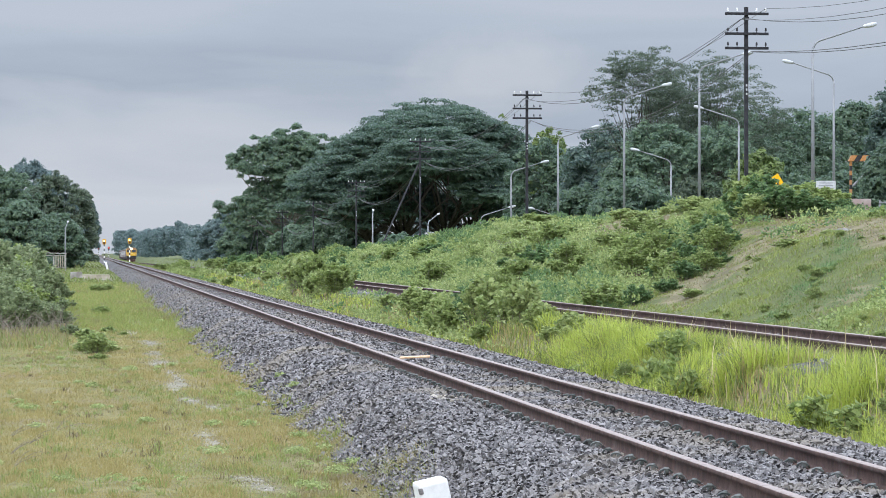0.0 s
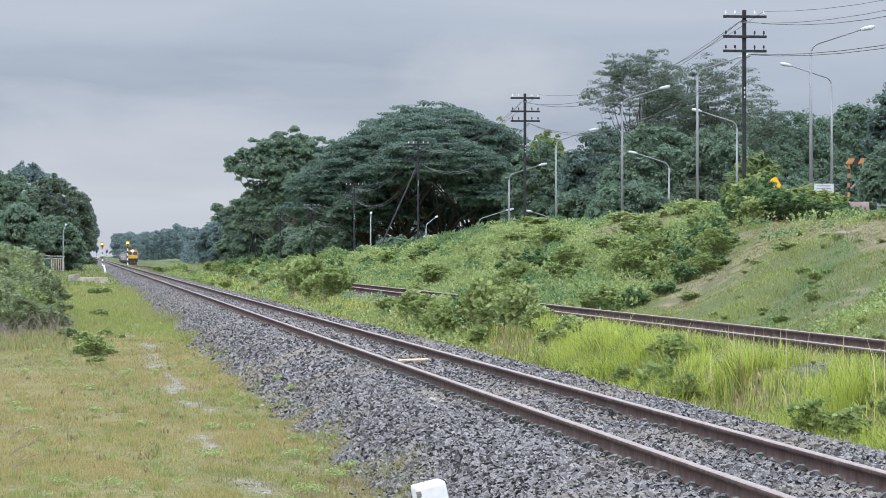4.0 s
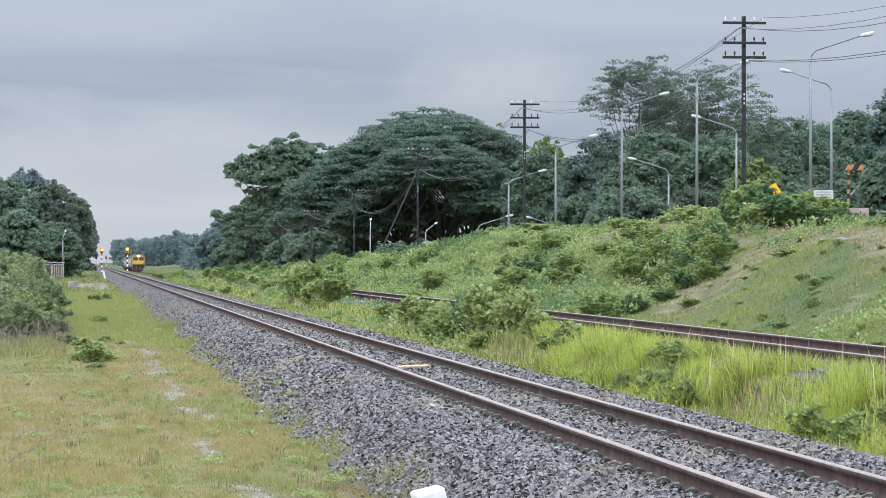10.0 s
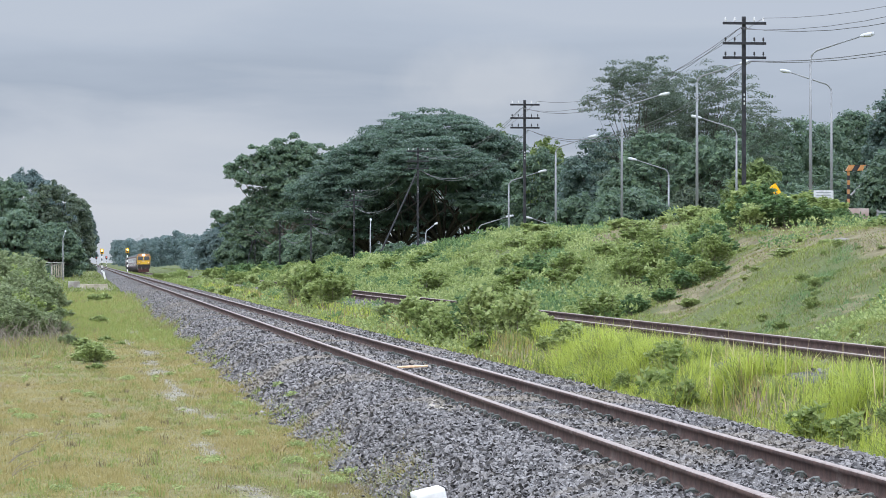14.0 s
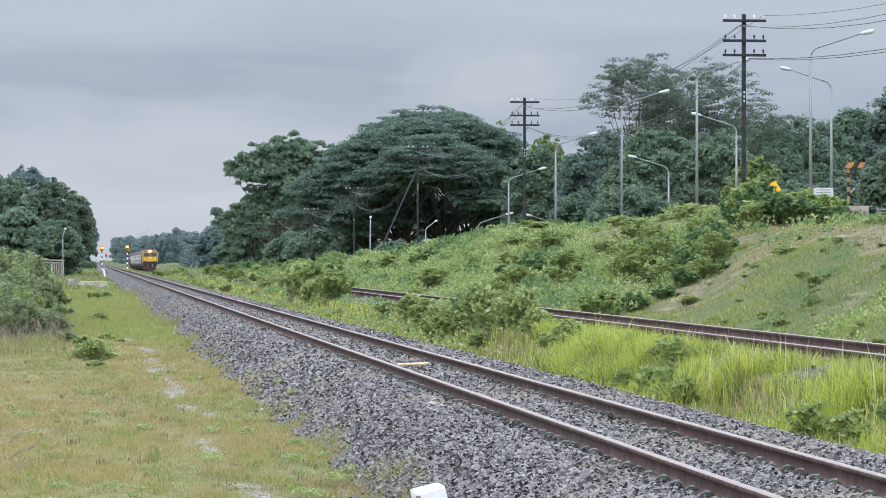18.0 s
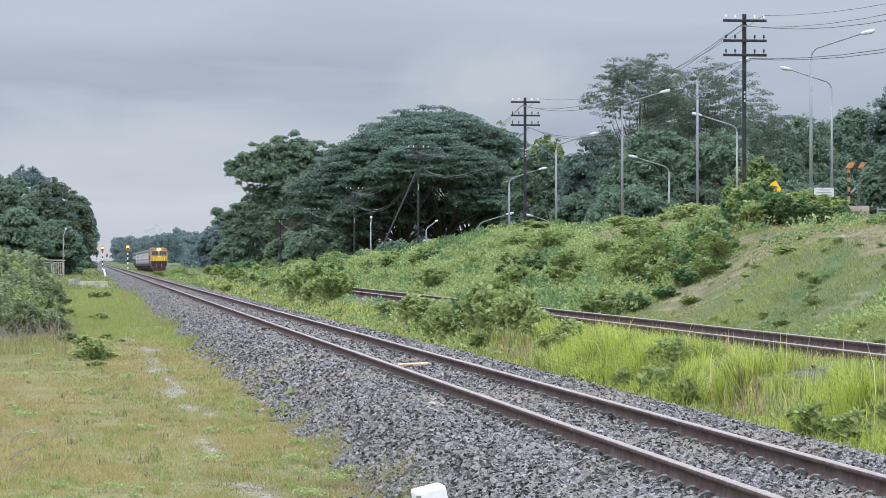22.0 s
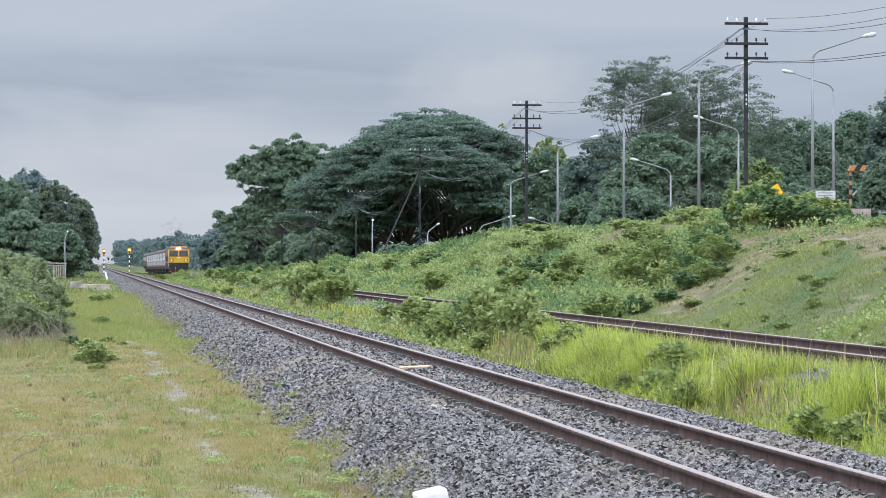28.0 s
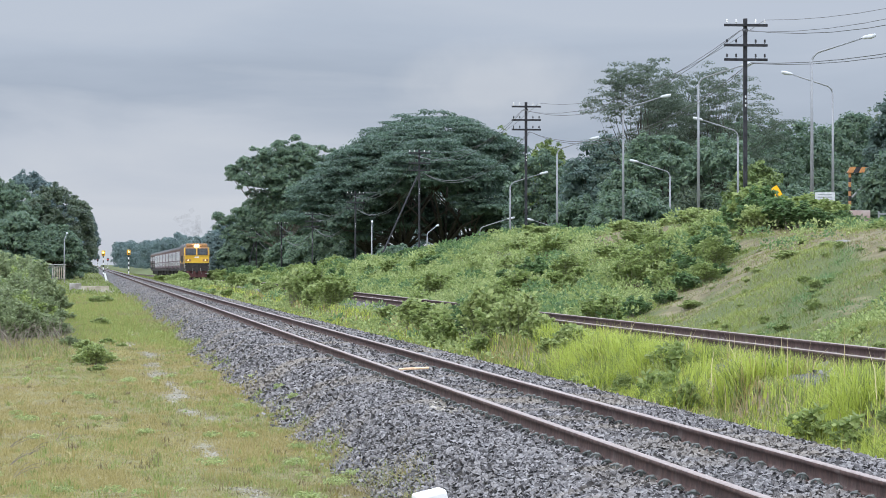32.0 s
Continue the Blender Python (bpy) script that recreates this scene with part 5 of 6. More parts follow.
def lumps(name, label, rng, x, y, size, height, mat):
    """Broken stones, one at each place."""
    n = len(x)
    z = height(x, y)
    ring = np.arange(5) * 2 * math.pi / 5
    r = rng.uniform(0.75, 1.2, (n, 5))
    ang = ring[None] + rng.normal(0, 0.22, (n, 5))
    v = np.zeros((n, 6, 3))
    v[:, :5, 0], v[:, :5, 1] = r * np.cos(ang), r * np.sin(ang)
    v[:, :5, 2] = rng.uniform(-0.75, -0.1, (n, 5))
    v[:, 5, :2] = rng.normal(0, 0.3, (n, 2))
    v[:, 5, 2] = rng.uniform(0.35, 0.75, n)
    s = size * rng.uniform(0.55, 1.35, n)
    v = v * (s[:, None] * rng.uniform(0.75, 1.3, (n, 3)) * np.array([1.15, 1.0, 0.85]))[:, None, :] * 0.5
    q = rng.normal(0, 1, (n, 4))
    q[:, 0] += 3.0
    q /= np.linalg.norm(q, axis=1, keepdims=True)
    a, b, c, d = q.T
    R = np.stack([np.stack([1 - 2 * (c * c + d * d), 2 * (b * c - a * d), 2 * (b * d + a * c)], -1),
                  np.stack([2 * (b * c + a * d), 1 - 2 * (b * b + d * d), 2 * (c * d - a * b)], -1),
                  np.stack([2 * (b * d - a * c), 2 * (c * d + a * b), 1 - 2 * (b * b + c * c)], -1)], -2)
    v = np.einsum("nij,nkj->nki", R, v)
    v += np.stack([x, y, z + s * rng.uniform(-0.1, 0.45, n)], -1)[:, None, :]
    i = np.arange(n)[:, None] * 6
    f = np.concatenate([i + np.array([(k, (k + 1) % 5, 5)]) for k in range(5)], 0)
    return tagged(flat_part(name, v.reshape(-1, 3), f, mat), label, "gravel", kind="stuff")


BX, BZ = np.array(BED)[:, 0], np.array(BED)[:, 1]


def bed_height(x, y):
    return np.maximum(np.interp(x - MAIN_X, BX, BZ), land(x, y))


def bed_height_second(x, y):
    return second_z(y) + np.interp(x - second_x(y), BX, BZ)


def lay_stones():
    rng = np.random.default_rng(71)
    stones("ballast_stones", "loose grey crushed stones of the track ballast", rng, 130000, 2.2, 6.95, 24.0, 50, 0.040, bed_height, 1.3)
    stones("ballast_stones", "loose grey crushed stones of the track ballast", rng, 50000, 2.2, 6.9, 50, 95, 0.052, bed_height, 1.5)
    stones("ballast_stones", "loose grey crushed stones of the track ballast", rng, 60000, 2.35, 6.9, 95, 420, 0.047, bed_height, 1.7)
    stones("ballast_stones", "loose grey stones of the second track's ballast", rng, 8000, 7.95, 11.2, 40, 150, 0.055, bed_height_second, 1.6)
    n = 90
    lumps("pale_stones", "handful of pale stones beside the rail", rng, rng.normal(3.74, 0.07, n), rng.normal(41.4, 0.75, n), 0.05, lambda x, y: bed_height(x, y) + 0.012, M_GRIT)
    spots = np.array(BARE)
    pick = np.repeat(np.arange(len(spots)), 150)
    x = spots[pick, 0] + rng.normal(0, 0.62, len(pick)) * spots[pick, 2]
    y = spots[pick, 1] + rng.normal(0, 0.62, len(pick)) * spots[pick, 3]
    lumps("grit", "pale sandy grit on the worn spots of the verge", rng, x, y, 0.010 + 0.00012 * y, land, M_GRIT)


lay_stones()


# ---- telegraph line ----
POLE_X = 21.0
POLE_YS = [63.5] + [POLE_X / math.tan(math.atan((px - 784) / F) + YAW) for px in (1318, 930, 741, 628, 552, 497, 453, 425)]
POLE_TOPS = [8.9] + [height_at(py, POLE_X, y) for y, py in zip(POLE_YS[1:], (25, 173, 257, 331, 368, 385, 395, 404))]
ARMS = (-0.22, -0.86, -1.32)


def telegraph_pole(label):
    p = thing("telegraph_pole", label, "telegraph pole", group="telegraph line")
    bm = solid(0.12, 0.12, 6.9, (0, 0, -3.45), 0.012)
    part("pole", bm, M_POLE, p)
    for k in range(3):
        part("number_mark", solid(0.045, 0.008, 0.075, (0, -0.063, -2.5 - 0.14 * k), 0.0), M_LAMP_HEAD, p, "white painted mark")
    for k, dz in enumerate(ARMS):
        arm = part("crossarm", solid(1.42, 0.07, 0.085, (0, -0.09, dz), 0.01), M_POLE, p)
        for dx in (-0.62, -0.32, 0.32, 0.62):
            bm = bmesh.new()
            rod(bm, (dx, -0.09, dz + 0.03), (dx, -0.09, dz + 0.11), 0.012, n=6)
            rod(bm, (dx, -0.09, dz + 0.09), (dx, -0.09, dz + 0.15), 0.038, 0.026, 8)
            rod(bm, (dx, -0.09, dz + 0.15), (dx, -0.09, dz + 0.19), 0.034, 0.02, 8)
            part("insulator", bm, M_CERAMIC if k == 0 else M_BLACK, arm, "white ceramic insulator" if k == 0 else "dark insulator")
    part("bracket", solid(0.16, 0.16, 0.07, (0, 0, -0.36), 0.01), M_POLE, p)
    return p


def telegraph_line():
    first = telegraph_pole("dark telegraph pole with three crossarms and insulators")
    for k, (y, top) in enumerate(zip(POLE_YS, POLE_TOPS)):
        m = pose(POLE_X, y, top, 0, 0, 4)
        if k == 0:
            first.matrix_basis = m
        else:
            copy_thing(first, m)
    # stay struts
    for y, top, dx in ((POLE_YS[3], 6.9, -3.0), (POLE_YS[7], 4.6, -1.6)):
        base = Vector((POLE_X + dx, y - 3, float(land(POLE_X + dx, y - 3)) - 0.2))
        bm = rod(bmesh.new(), base, (POLE_X - 0.1, y, top), 0.055, 0.05, 8)
        tagged(part("pole_strut", bm, M_POLE), "leaning dark strut propping a telegraph pole", "pole")
    # wires, sagging from pole to pole
    for dx, drop, r, sag in ((0.62, -0.05, 0.009, 0.9), (-0.12, -0.36, 0.012, 1.2), (-0.2, -0.4, 0.01, 1.0), (0.15, -1.42, 0.014, 1.3), (0.2, -1.44, 0.012, 1.4)):
        w = thing("overhead_wire", "thin dark wire sagging between telegraph poles", "wire", group="telegraph wires")
        for (ya, ta), (yb, tb) in zip(zip(POLE_YS, POLE_TOPS), zip(POLE_YS[1:], POLE_TOPS[1:])):
            path = []
            hang = sag * (0.62 if drop < -1 and ya == POLE_YS[0] else 1.0)
            for j in range(13):
                u = j / 12
                path.append((POLE_X + dx, ya + (yb - ya) * u - 0.09, ta + (tb - ta) * u + drop - hang * 4 * u * (1 - u)))
            part("span", tube(bmesh.new(), path, 0.75 * r * (1 + ya / 400), 4), M_WIRE, w)


telegraph_line()


# ---- street lamps ----
def street_lamp(height, arm, label):
    p = thing("street_lamp", label, "street lamp", group="road lamps")
    bm = bmesh.new()
    path = [(0, 0, 0), (0, 0, height * 0.5), (0, 0, height - 1.2)]
    for k in range(6):
        a = radians(16 * k)
        path.append((0.5 * (1 - math.cos(a)), 0, height - 1.2 + 0.5 * math.sin(a)))
    path.append((arm - 0.55, 0, height - 0.12))
    radii = [0.085, 0.07, 0.055] + [0.045] * 6 + [0.032]
    tube(bm, path, radii, 10)
    part("post", bm, M_LAMP, p, smooth=True)
    bm = bmesh.new()
    rod(bm, (0, 0, 0), (0, 0, 0.12), 0.16, 0.13, 10)
    part("base_flange", bm, M_LAMP, p)
    bm = bmesh.new()
    tube(bm, [(arm - 0.62, 0, height - 0.13), (arm - 0.5, 0, height - 0.1), (arm - 0.2, 0, height - 0.05), (arm - 0.02, 0, height + 0.0), (arm, 0, height)], [0.04, 0.085, 0.11, 0.075, 0.03], 10)
    part("luminaire", bm, M_LAMP_HEAD, p, "pale lamp head", smooth=True)
    return p


def street_lamps():
    tall = street_lamp(9.0, 2.8, "tall grey steel street lamp with a long bent arm")
    short = street_lamp(6.0, 2.8, "grey steel street lamp with a bent arm")
    tips = []
    for px, D, y, turn in ((1436, 168.7, 54, 0), (1235, 200, 104, 0), (1102, 228, 160, 0), (985, 260, 235, 0), (902, 289, 297, 0), (1473, 210, 120, 180), (1305, 241, 201, 180), (1185, 269, 276, 180)):
        tips.append((tall, 9.0, px, D, y, turn))
    for px, D, y, turn in ((848, 311, 377, 0), (1062, 305, 369, 180), (990, 332, 380, 180), (755, 373, 390, 62), (657, 338, 383, 85), (113, 440, 404, 84)):
        tips.append((short, 6.0, px, D, y, turn))
    seen = set()
    for proto, h, px, D, y, turn in tips:
        m = pose(place(px, D), D, height_at(y, place(px, D), D) - h, 0, 0, turn)
        if h in seen:
            copy_thing(proto, m)
        else:
            seen.add(h)
            proto.matrix_basis = m


street_lamps()


# ---- signals ----
M_AMBER = glow("lit_amber_lens", (1.0, 0.62, 0.12), 9.0)
M_RED = glow("lit_red_lens", (1.0, 0.1, 0.08), 2.5)
M_YELLOW = material("yellow_paint", (0.72, 0.36, 0.02), (0.86, 0.48, 0.04), 4, 0.5, stain=(0.6, 0.32, 0.04), stain_scale=1.5)


def signal(label, px, D, height, lens, scale=1.0, head=M_YELLOW):
    x = place(px, D)
    z0 = float(land(x, D))
    s = thing("railway_signal", label, "railway signal", pose(x, D, z0), group="line signals")
    n = 9
    for k in range(n):
        bm = rod(bmesh.new(), (0, 0, height * k / n), (0, 0, height * (k + 1) / n), 0.1 * scale, n=10)
        part("mast_band", bm, M_WHITE if k % 2 else M_BLACK, s)
    part("signal_head", solid(0.62 * scale, 0.3, 0.95 * scale, (0, 0, height + 0.42 * scale), 0.08), head, s, "yellow signal head" if head is M_YELLOW else "dark signal head")
    part("backboard", solid(0.34 * scale, 0.04, 0.72 * scale, (0, -0.16, height + 0.45 * scale), 0.05), M_BLACK, s)
    bm = rod(bmesh.new(), (0, -0.18, height + 0.55 * scale), (0, -0.22, height + 0.55 * scale), 0.15 * scale, n=14)
    part("lens", bm, lens, s, "lit lens")
    part("hood", solid(0.3 * scale, 0.25, 0.03, (0, -0.28, height + 0.74 * scale)), M_BLACK, s)
    part("foot", solid(0.6, 0.6, 0.3, (0, 0, 0.05), 0.03), M_CONCRETE, s)


def signals():
    signal("lit yellow railway signal on a black and white banded mast", 182, 600, 3.2, M_AMBER, 0.85)
    signal("lit yellow railway signal on a black and white banded mast", 227, 600, 3.2, M_AMBER, 0.85)
    signal("distant railway signal with red light", 172, 1000, 2.6, M_RED, 0.8, M_BLACK)
    signal("distant railway signal with red light", 190, 1000, 2.6, M_RED, 0.8, M_BLACK)


signals()


# ---- small things by the line ----
def lineside():
    # white marker stone by the ballast
    p = thing("marker_post", "white painted concrete marker post beside the ballast", "marker post", pose(2.575, 28.4, -0.797, 4, -13, 9))
    bm = solid(0.235, 0.2, 0.7, (0, 0, 0.2), 0.022)
    for v in bm.verts:
        if v.co.z > 0.3:
            v.co.x *= 0.95
    part("post", bm, M_WHITE, p)
    part("chipped_corner", solid(0.035, 0.03, 0.05, (-0.098, -0.088, 0.5), 0.012), M_STONE, p, "grey chipped corner")
    # plank between the rails
    tagged(part("plank", solid(0.42, 0.16, 0.022, (0, 0, 0), 0.006, Matrix.Rotation(radians(-6), 4, "Z")), M_WOOD), "pale orange wooden plank lying between the rails", "plank").matrix_basis = pose(4.55, 54.8, -0.085, 3, -3, 0)
    # leaning white post far down the line
    x, D = place(188, 450), 450
    ob = part("white_post", solid(0.22, 0.2, 1.05, (0, 0, 0.4), 0.03), M_WHITE)
    tagged(ob, "leaning white kilometre post beside the track", "marker post").matrix_basis = pose(x, D, -0.68, 0, -14, 0)
    # concrete culvert slab and block
    ob = part("culvert_slab", solid(2.1, 1.6, 0.42, (0, 0, 0), 0.03), M_CREAM)
    tagged(ob, "pale concrete culvert slab across the verge", "culvert").matrix_basis = pose(0.75, 300, -0.56)
    ob = part("concrete_block", solid(0.9, 0.8, 0.5, (0, 0, 0), 0.04), M_CONCRETE)
    tagged(ob, "weathered concrete block beside the culvert", "block").matrix_basis = pose(-0.75, 304, -0.42)
    # crossing keeper's slatted shelter
    D = 400
    x = place(82, D)
    s = thing("shelter", "small weathered open shelter with thin flat roof", "shelter", pose(x, D, -0.7))
    part("roof", solid(3.9, 1.6, 0.09, (0, 0, 1.95), 0.02, Matrix.Rotation(radians(1.5), 4, "Y")), M_CONCRETE, s)
    for dx in (-1.8, -0.6, 0.6, 1.8):
        for dy in (-0.6, 0.6):
            part("post", solid(0.09, 0.09, 1.9, (dx, dy, 0.95)), M_CONCRETE, s)
    for k in range(6):
        part("slat", solid(0.07, 0.03, 1.3, (0.75 + 0.18 * k, -0.62, 1.1)), M_CREAM, s)
    for h in (0.5, 1.7):
        part("rail", solid(3.7, 0.04, 0.07, (0, -0.66, h)), M_CONCRETE, s)
    # rock on the crest
    rng = np.random.default_rng(81)
    bm = bmesh.new()
    bmesh.ops.create_icosphere(bm, subdivisions=2, radius=0.21)
    for v in bm.verts:
        v.co = v.co * (1 + 0.25 * noise.noise(v.co * 3))
        v.co.x *= 1.3
        v.co.z *= 0.45
    D = 93
    x = place(1490, D)
    tagged(part("rock", bm, M_ROCK), "pale flat rock lying on the embankment top", "rock").matrix_basis = pose(x, D, float(land(x, D)) + 0.05)


lineside()


# ---- road furniture ----
M_SIGN = material("yellow_sign_sheet", (0.85, 0.42, 0.01), (0.95, 0.52, 0.02), 3, 0.35)
M_ORANGE = material("orange_band_paint", (0.34, 0.15, 0.05), (0.46, 0.23, 0.09), 4, 0.6, stain=(0.25, 0.15, 0.09), stain_scale=2)
M_PINK = material("faded_pink_wall", (0.27, 0.19, 0.175), (0.37, 0.28, 0.26), 3, 0.9, 0.1, stain=(0.42, 0.39, 0.36), stain_scale=0.8)


def road_furniture():
    D = 178
    x = place(1371, D)
    g = float(land(x, D))
    z = height_at(333, x, D)
    s = thing("warning_sign", "yellow diamond road warning sign with black arrow", "road sign", pose(x, D, g, 0, 0, 6))
    part("post", rod(bmesh.new(), (0, 0.03, 0), (0, 0.03, z - g), 0.035, n=8), M_LAMP, s)
    board = part("board", solid(0.5, 0.02, 0.5, (0, 0, z - g), 0.006, Matrix.Rotation(radians(58), 4, "Y")), M_SIGN, s)
    part("arrow", solid(0.07, 0.006, 0.24, (0.08, -0.014, z - g - 0.05)), M_BLACK, board)
    part("arrow", solid(0.2, 0.006, 0.07, (-0.0, -0.014, z - g + 0.06)), M_BLACK, board)
    bm = bmesh.new()
    vs = [bm.verts.new(c) for c in ((-0.2, -0.014, z - g + 0.06), (-0.07, -0.014, z - g + 0.16), (-0.07, -0.014, z - g - 0.04), (-0.2, -0.02, z - g + 0.06), (-0.07, -0.02, z - g + 0.16), (-0.07, -0.02, z - g - 0.04))]
    for f in ((0, 1, 2), (5, 4, 3), (0, 3, 4, 1), (1, 4, 5, 2), (2, 5, 3, 0)):
        bm.faces.new([vs[i] for i in f])
    part("arrow_head", bm, M_BLACK, board)
    # white notice board
    D = 185
    x = place(1459, D)
    g = float(land(x, D))
    z = height_at(342, x, D)
    s = thing("notice_board", "white notice board with unreadable grey lines on two posts", "sign", pose(x, D, g))
    part("board", solid(0.95, 0.04, 0.58, (0, 0, z - g - 0.04), 0.01), M_LAMP_HEAD, s)
    for k in range(4):
        part("text_bar", solid(0.7, 0.006, 0.035, (0, -0.024, z - g + 0.15 - 0.13 * k)), M_LAMP, s)
    for dx in (-0.35, 0.35):
        part("post", solid(0.06, 0.06, z - g, (dx, 0.05, (z - g) / 2)), M_LAMP, s)
    # striped height barrier
    D = 175
    x = place(1503, D)
    g = float(land(x, D))
    z = height_at(298, x, D) - g
    s = thing("height_barrier", "height limit barrier with orange and black stripes", "barrier", pose(x, D, g))
    n = 16
    for k in range(n):
        part("stripe", solid(0.11, 0.11, z / n, (0, 0, z * (k + 0.5) / n), 0.0), M_ORANGE if k % 2 else M_BLACK, s)
    for k in range(20):
        bm = bmesh.new()
        w = 0.25
        x0 = -0.13 + w * k
        c = [(x0, -0.13, z), (x0 + w, -0.13, z), (x0 + w + 0.16, -0.13, z + 0.26), (x0 + 0.16, -0.13, z + 0.26)]
        a = [bm.verts.new(v) for v in c] + [bm.verts.new((v[0], 0.13, v[2])) for v in c]
        for f in ((0, 1, 2, 3), (7, 6, 5, 4), (0, 4, 5, 1), (1, 5, 6, 2), (2, 6, 7, 3), (3, 7, 4, 0)):
            bm.faces.new([a[i] for i in f])
        part("stripe", bm, M_ORANGE if k % 2 == 0 else M_BLACK, s)
    part("brace", rod(bmesh.new(), (0.1, 0, z - 1.1), (1.2, 0, z - 0.02), 0.05, n=8), M_LAMP, s, "grey steel brace")
    part("post", solid(0.26, 0.26, z, (4.9, 0, z / 2)), M_BLACK, s)
    # pink wall and rail fence
    D = 150
    x = place(1500, D)
    g = float(land(x, D))
    tagged(part("low_wall", solid(1.1, 0.15, 1.5, (0, 0, 0), 0.01), M_PINK), "faded pink low wall by the road", "wall").matrix_basis = pose(x + 0.3, D, g + 0.75)
    s = thing("road_fence", "grey steel rail fence by the road", "fence", pose(x + 1.0, D - 1, g))
    for k in range(5):
        part("post", solid(0.07, 0.07, 1.45, (0.7 * k, 0, 0.72)), M_LAMP, s)
    for h in (0.5, 0.9, 1.35):
        part("rail", solid(2.9, 0.04, 0.06, (1.4, -0.05, h)), M_LAMP, s)


road_furniture()


# ---- the train ----
M_CAB = material("yellow_loco_paint", (0.56, 0.33, 0.03), (0.68, 0.42, 0.05), 1.2, 0.45, stain=(0.55, 0.3, 0.05), stain_scale=0.9, stain_at=0.66)
M_CAB_TOP = material("orange_brown_paint", (0.25, 0.125, 0.05), (0.36, 0.2, 0.085), 1.5, 0.5)
M_LOCO_SIDE = material("brown_loco_side", (0.1, 0.055, 0.042), (0.17, 0.1, 0.075), 1.5, 0.5)
M_COACH = material("off_white_coach_side", (0.44, 0.44, 0.45), (0.58, 0.58, 0.585), 0.8, 0.45, stain=(0.5, 0.48, 0.46), stain_scale=0.5)
M_BLIND = material("pale_window_blind", (0.36, 0.37, 0.39), (0.5, 0.51, 0.52), 1.0, 0.35)
M_MAUVE = material("mauve_coach_band", (0.13, 0.09, 0.11), (0.2, 0.14, 0.16), 1.0, 0.5)
M_RUST = material("rusty_brown_strip", (0.1, 0.06, 0.045), (0.17, 0.1, 0.075), 1.5, 0.7)
M_ROOF = material("grey_coach_roof", (0.1, 0.1, 0.105), (0.19, 0.19, 0.195), 0.8, 0.6)
M_UNDER = material("sooty_underframe", (0.018, 0.017, 0.017), (0.05, 0.045, 0.042), 3, 0.85)
M_PILOT = material("dark_red_pilot", (0.06, 0.025, 0.025), (0.11, 0.045, 0.042), 3, 0.7)
M_GLASS = material("dark_train_glass", (0.02, 0.025, 0.03), (0.05, 0.055, 0.06), 2, 0.12)
M_HEADLIGHT = glow("lit_headlight", (1.0, 0.86, 0.6), 26.0)
M_MAROON = material("dark_maroon_coach_side", (0.06, 0.035, 0.035), (0.11, 0.065, 0.06), 1.2, 0.5)
M_STRIPE = material("faded_warning_stripe", (0.22, 0.21, 0.2), (0.36, 0.35, 0.33), 5, 0.7)
M_DIMLIGHT = glow("lit_marker_light", (1.0, 0.75, 0.4), 0.35)


def bogie(parent, y):
    b = part("bogie", solid(2.1, 3.2, 0.4, (0, y, 0.62), 0.05), M_UNDER, parent)
    for dy in (-1.15, 1.15):
        for dx in (-0.53, 0.53):
            part("wheel", rod(bmesh.new(), (dx - 0.06, y + dy, 0.43), (dx + 0.06, y + dy, 0.43), 0.43, n=20), M_UNDER, b)


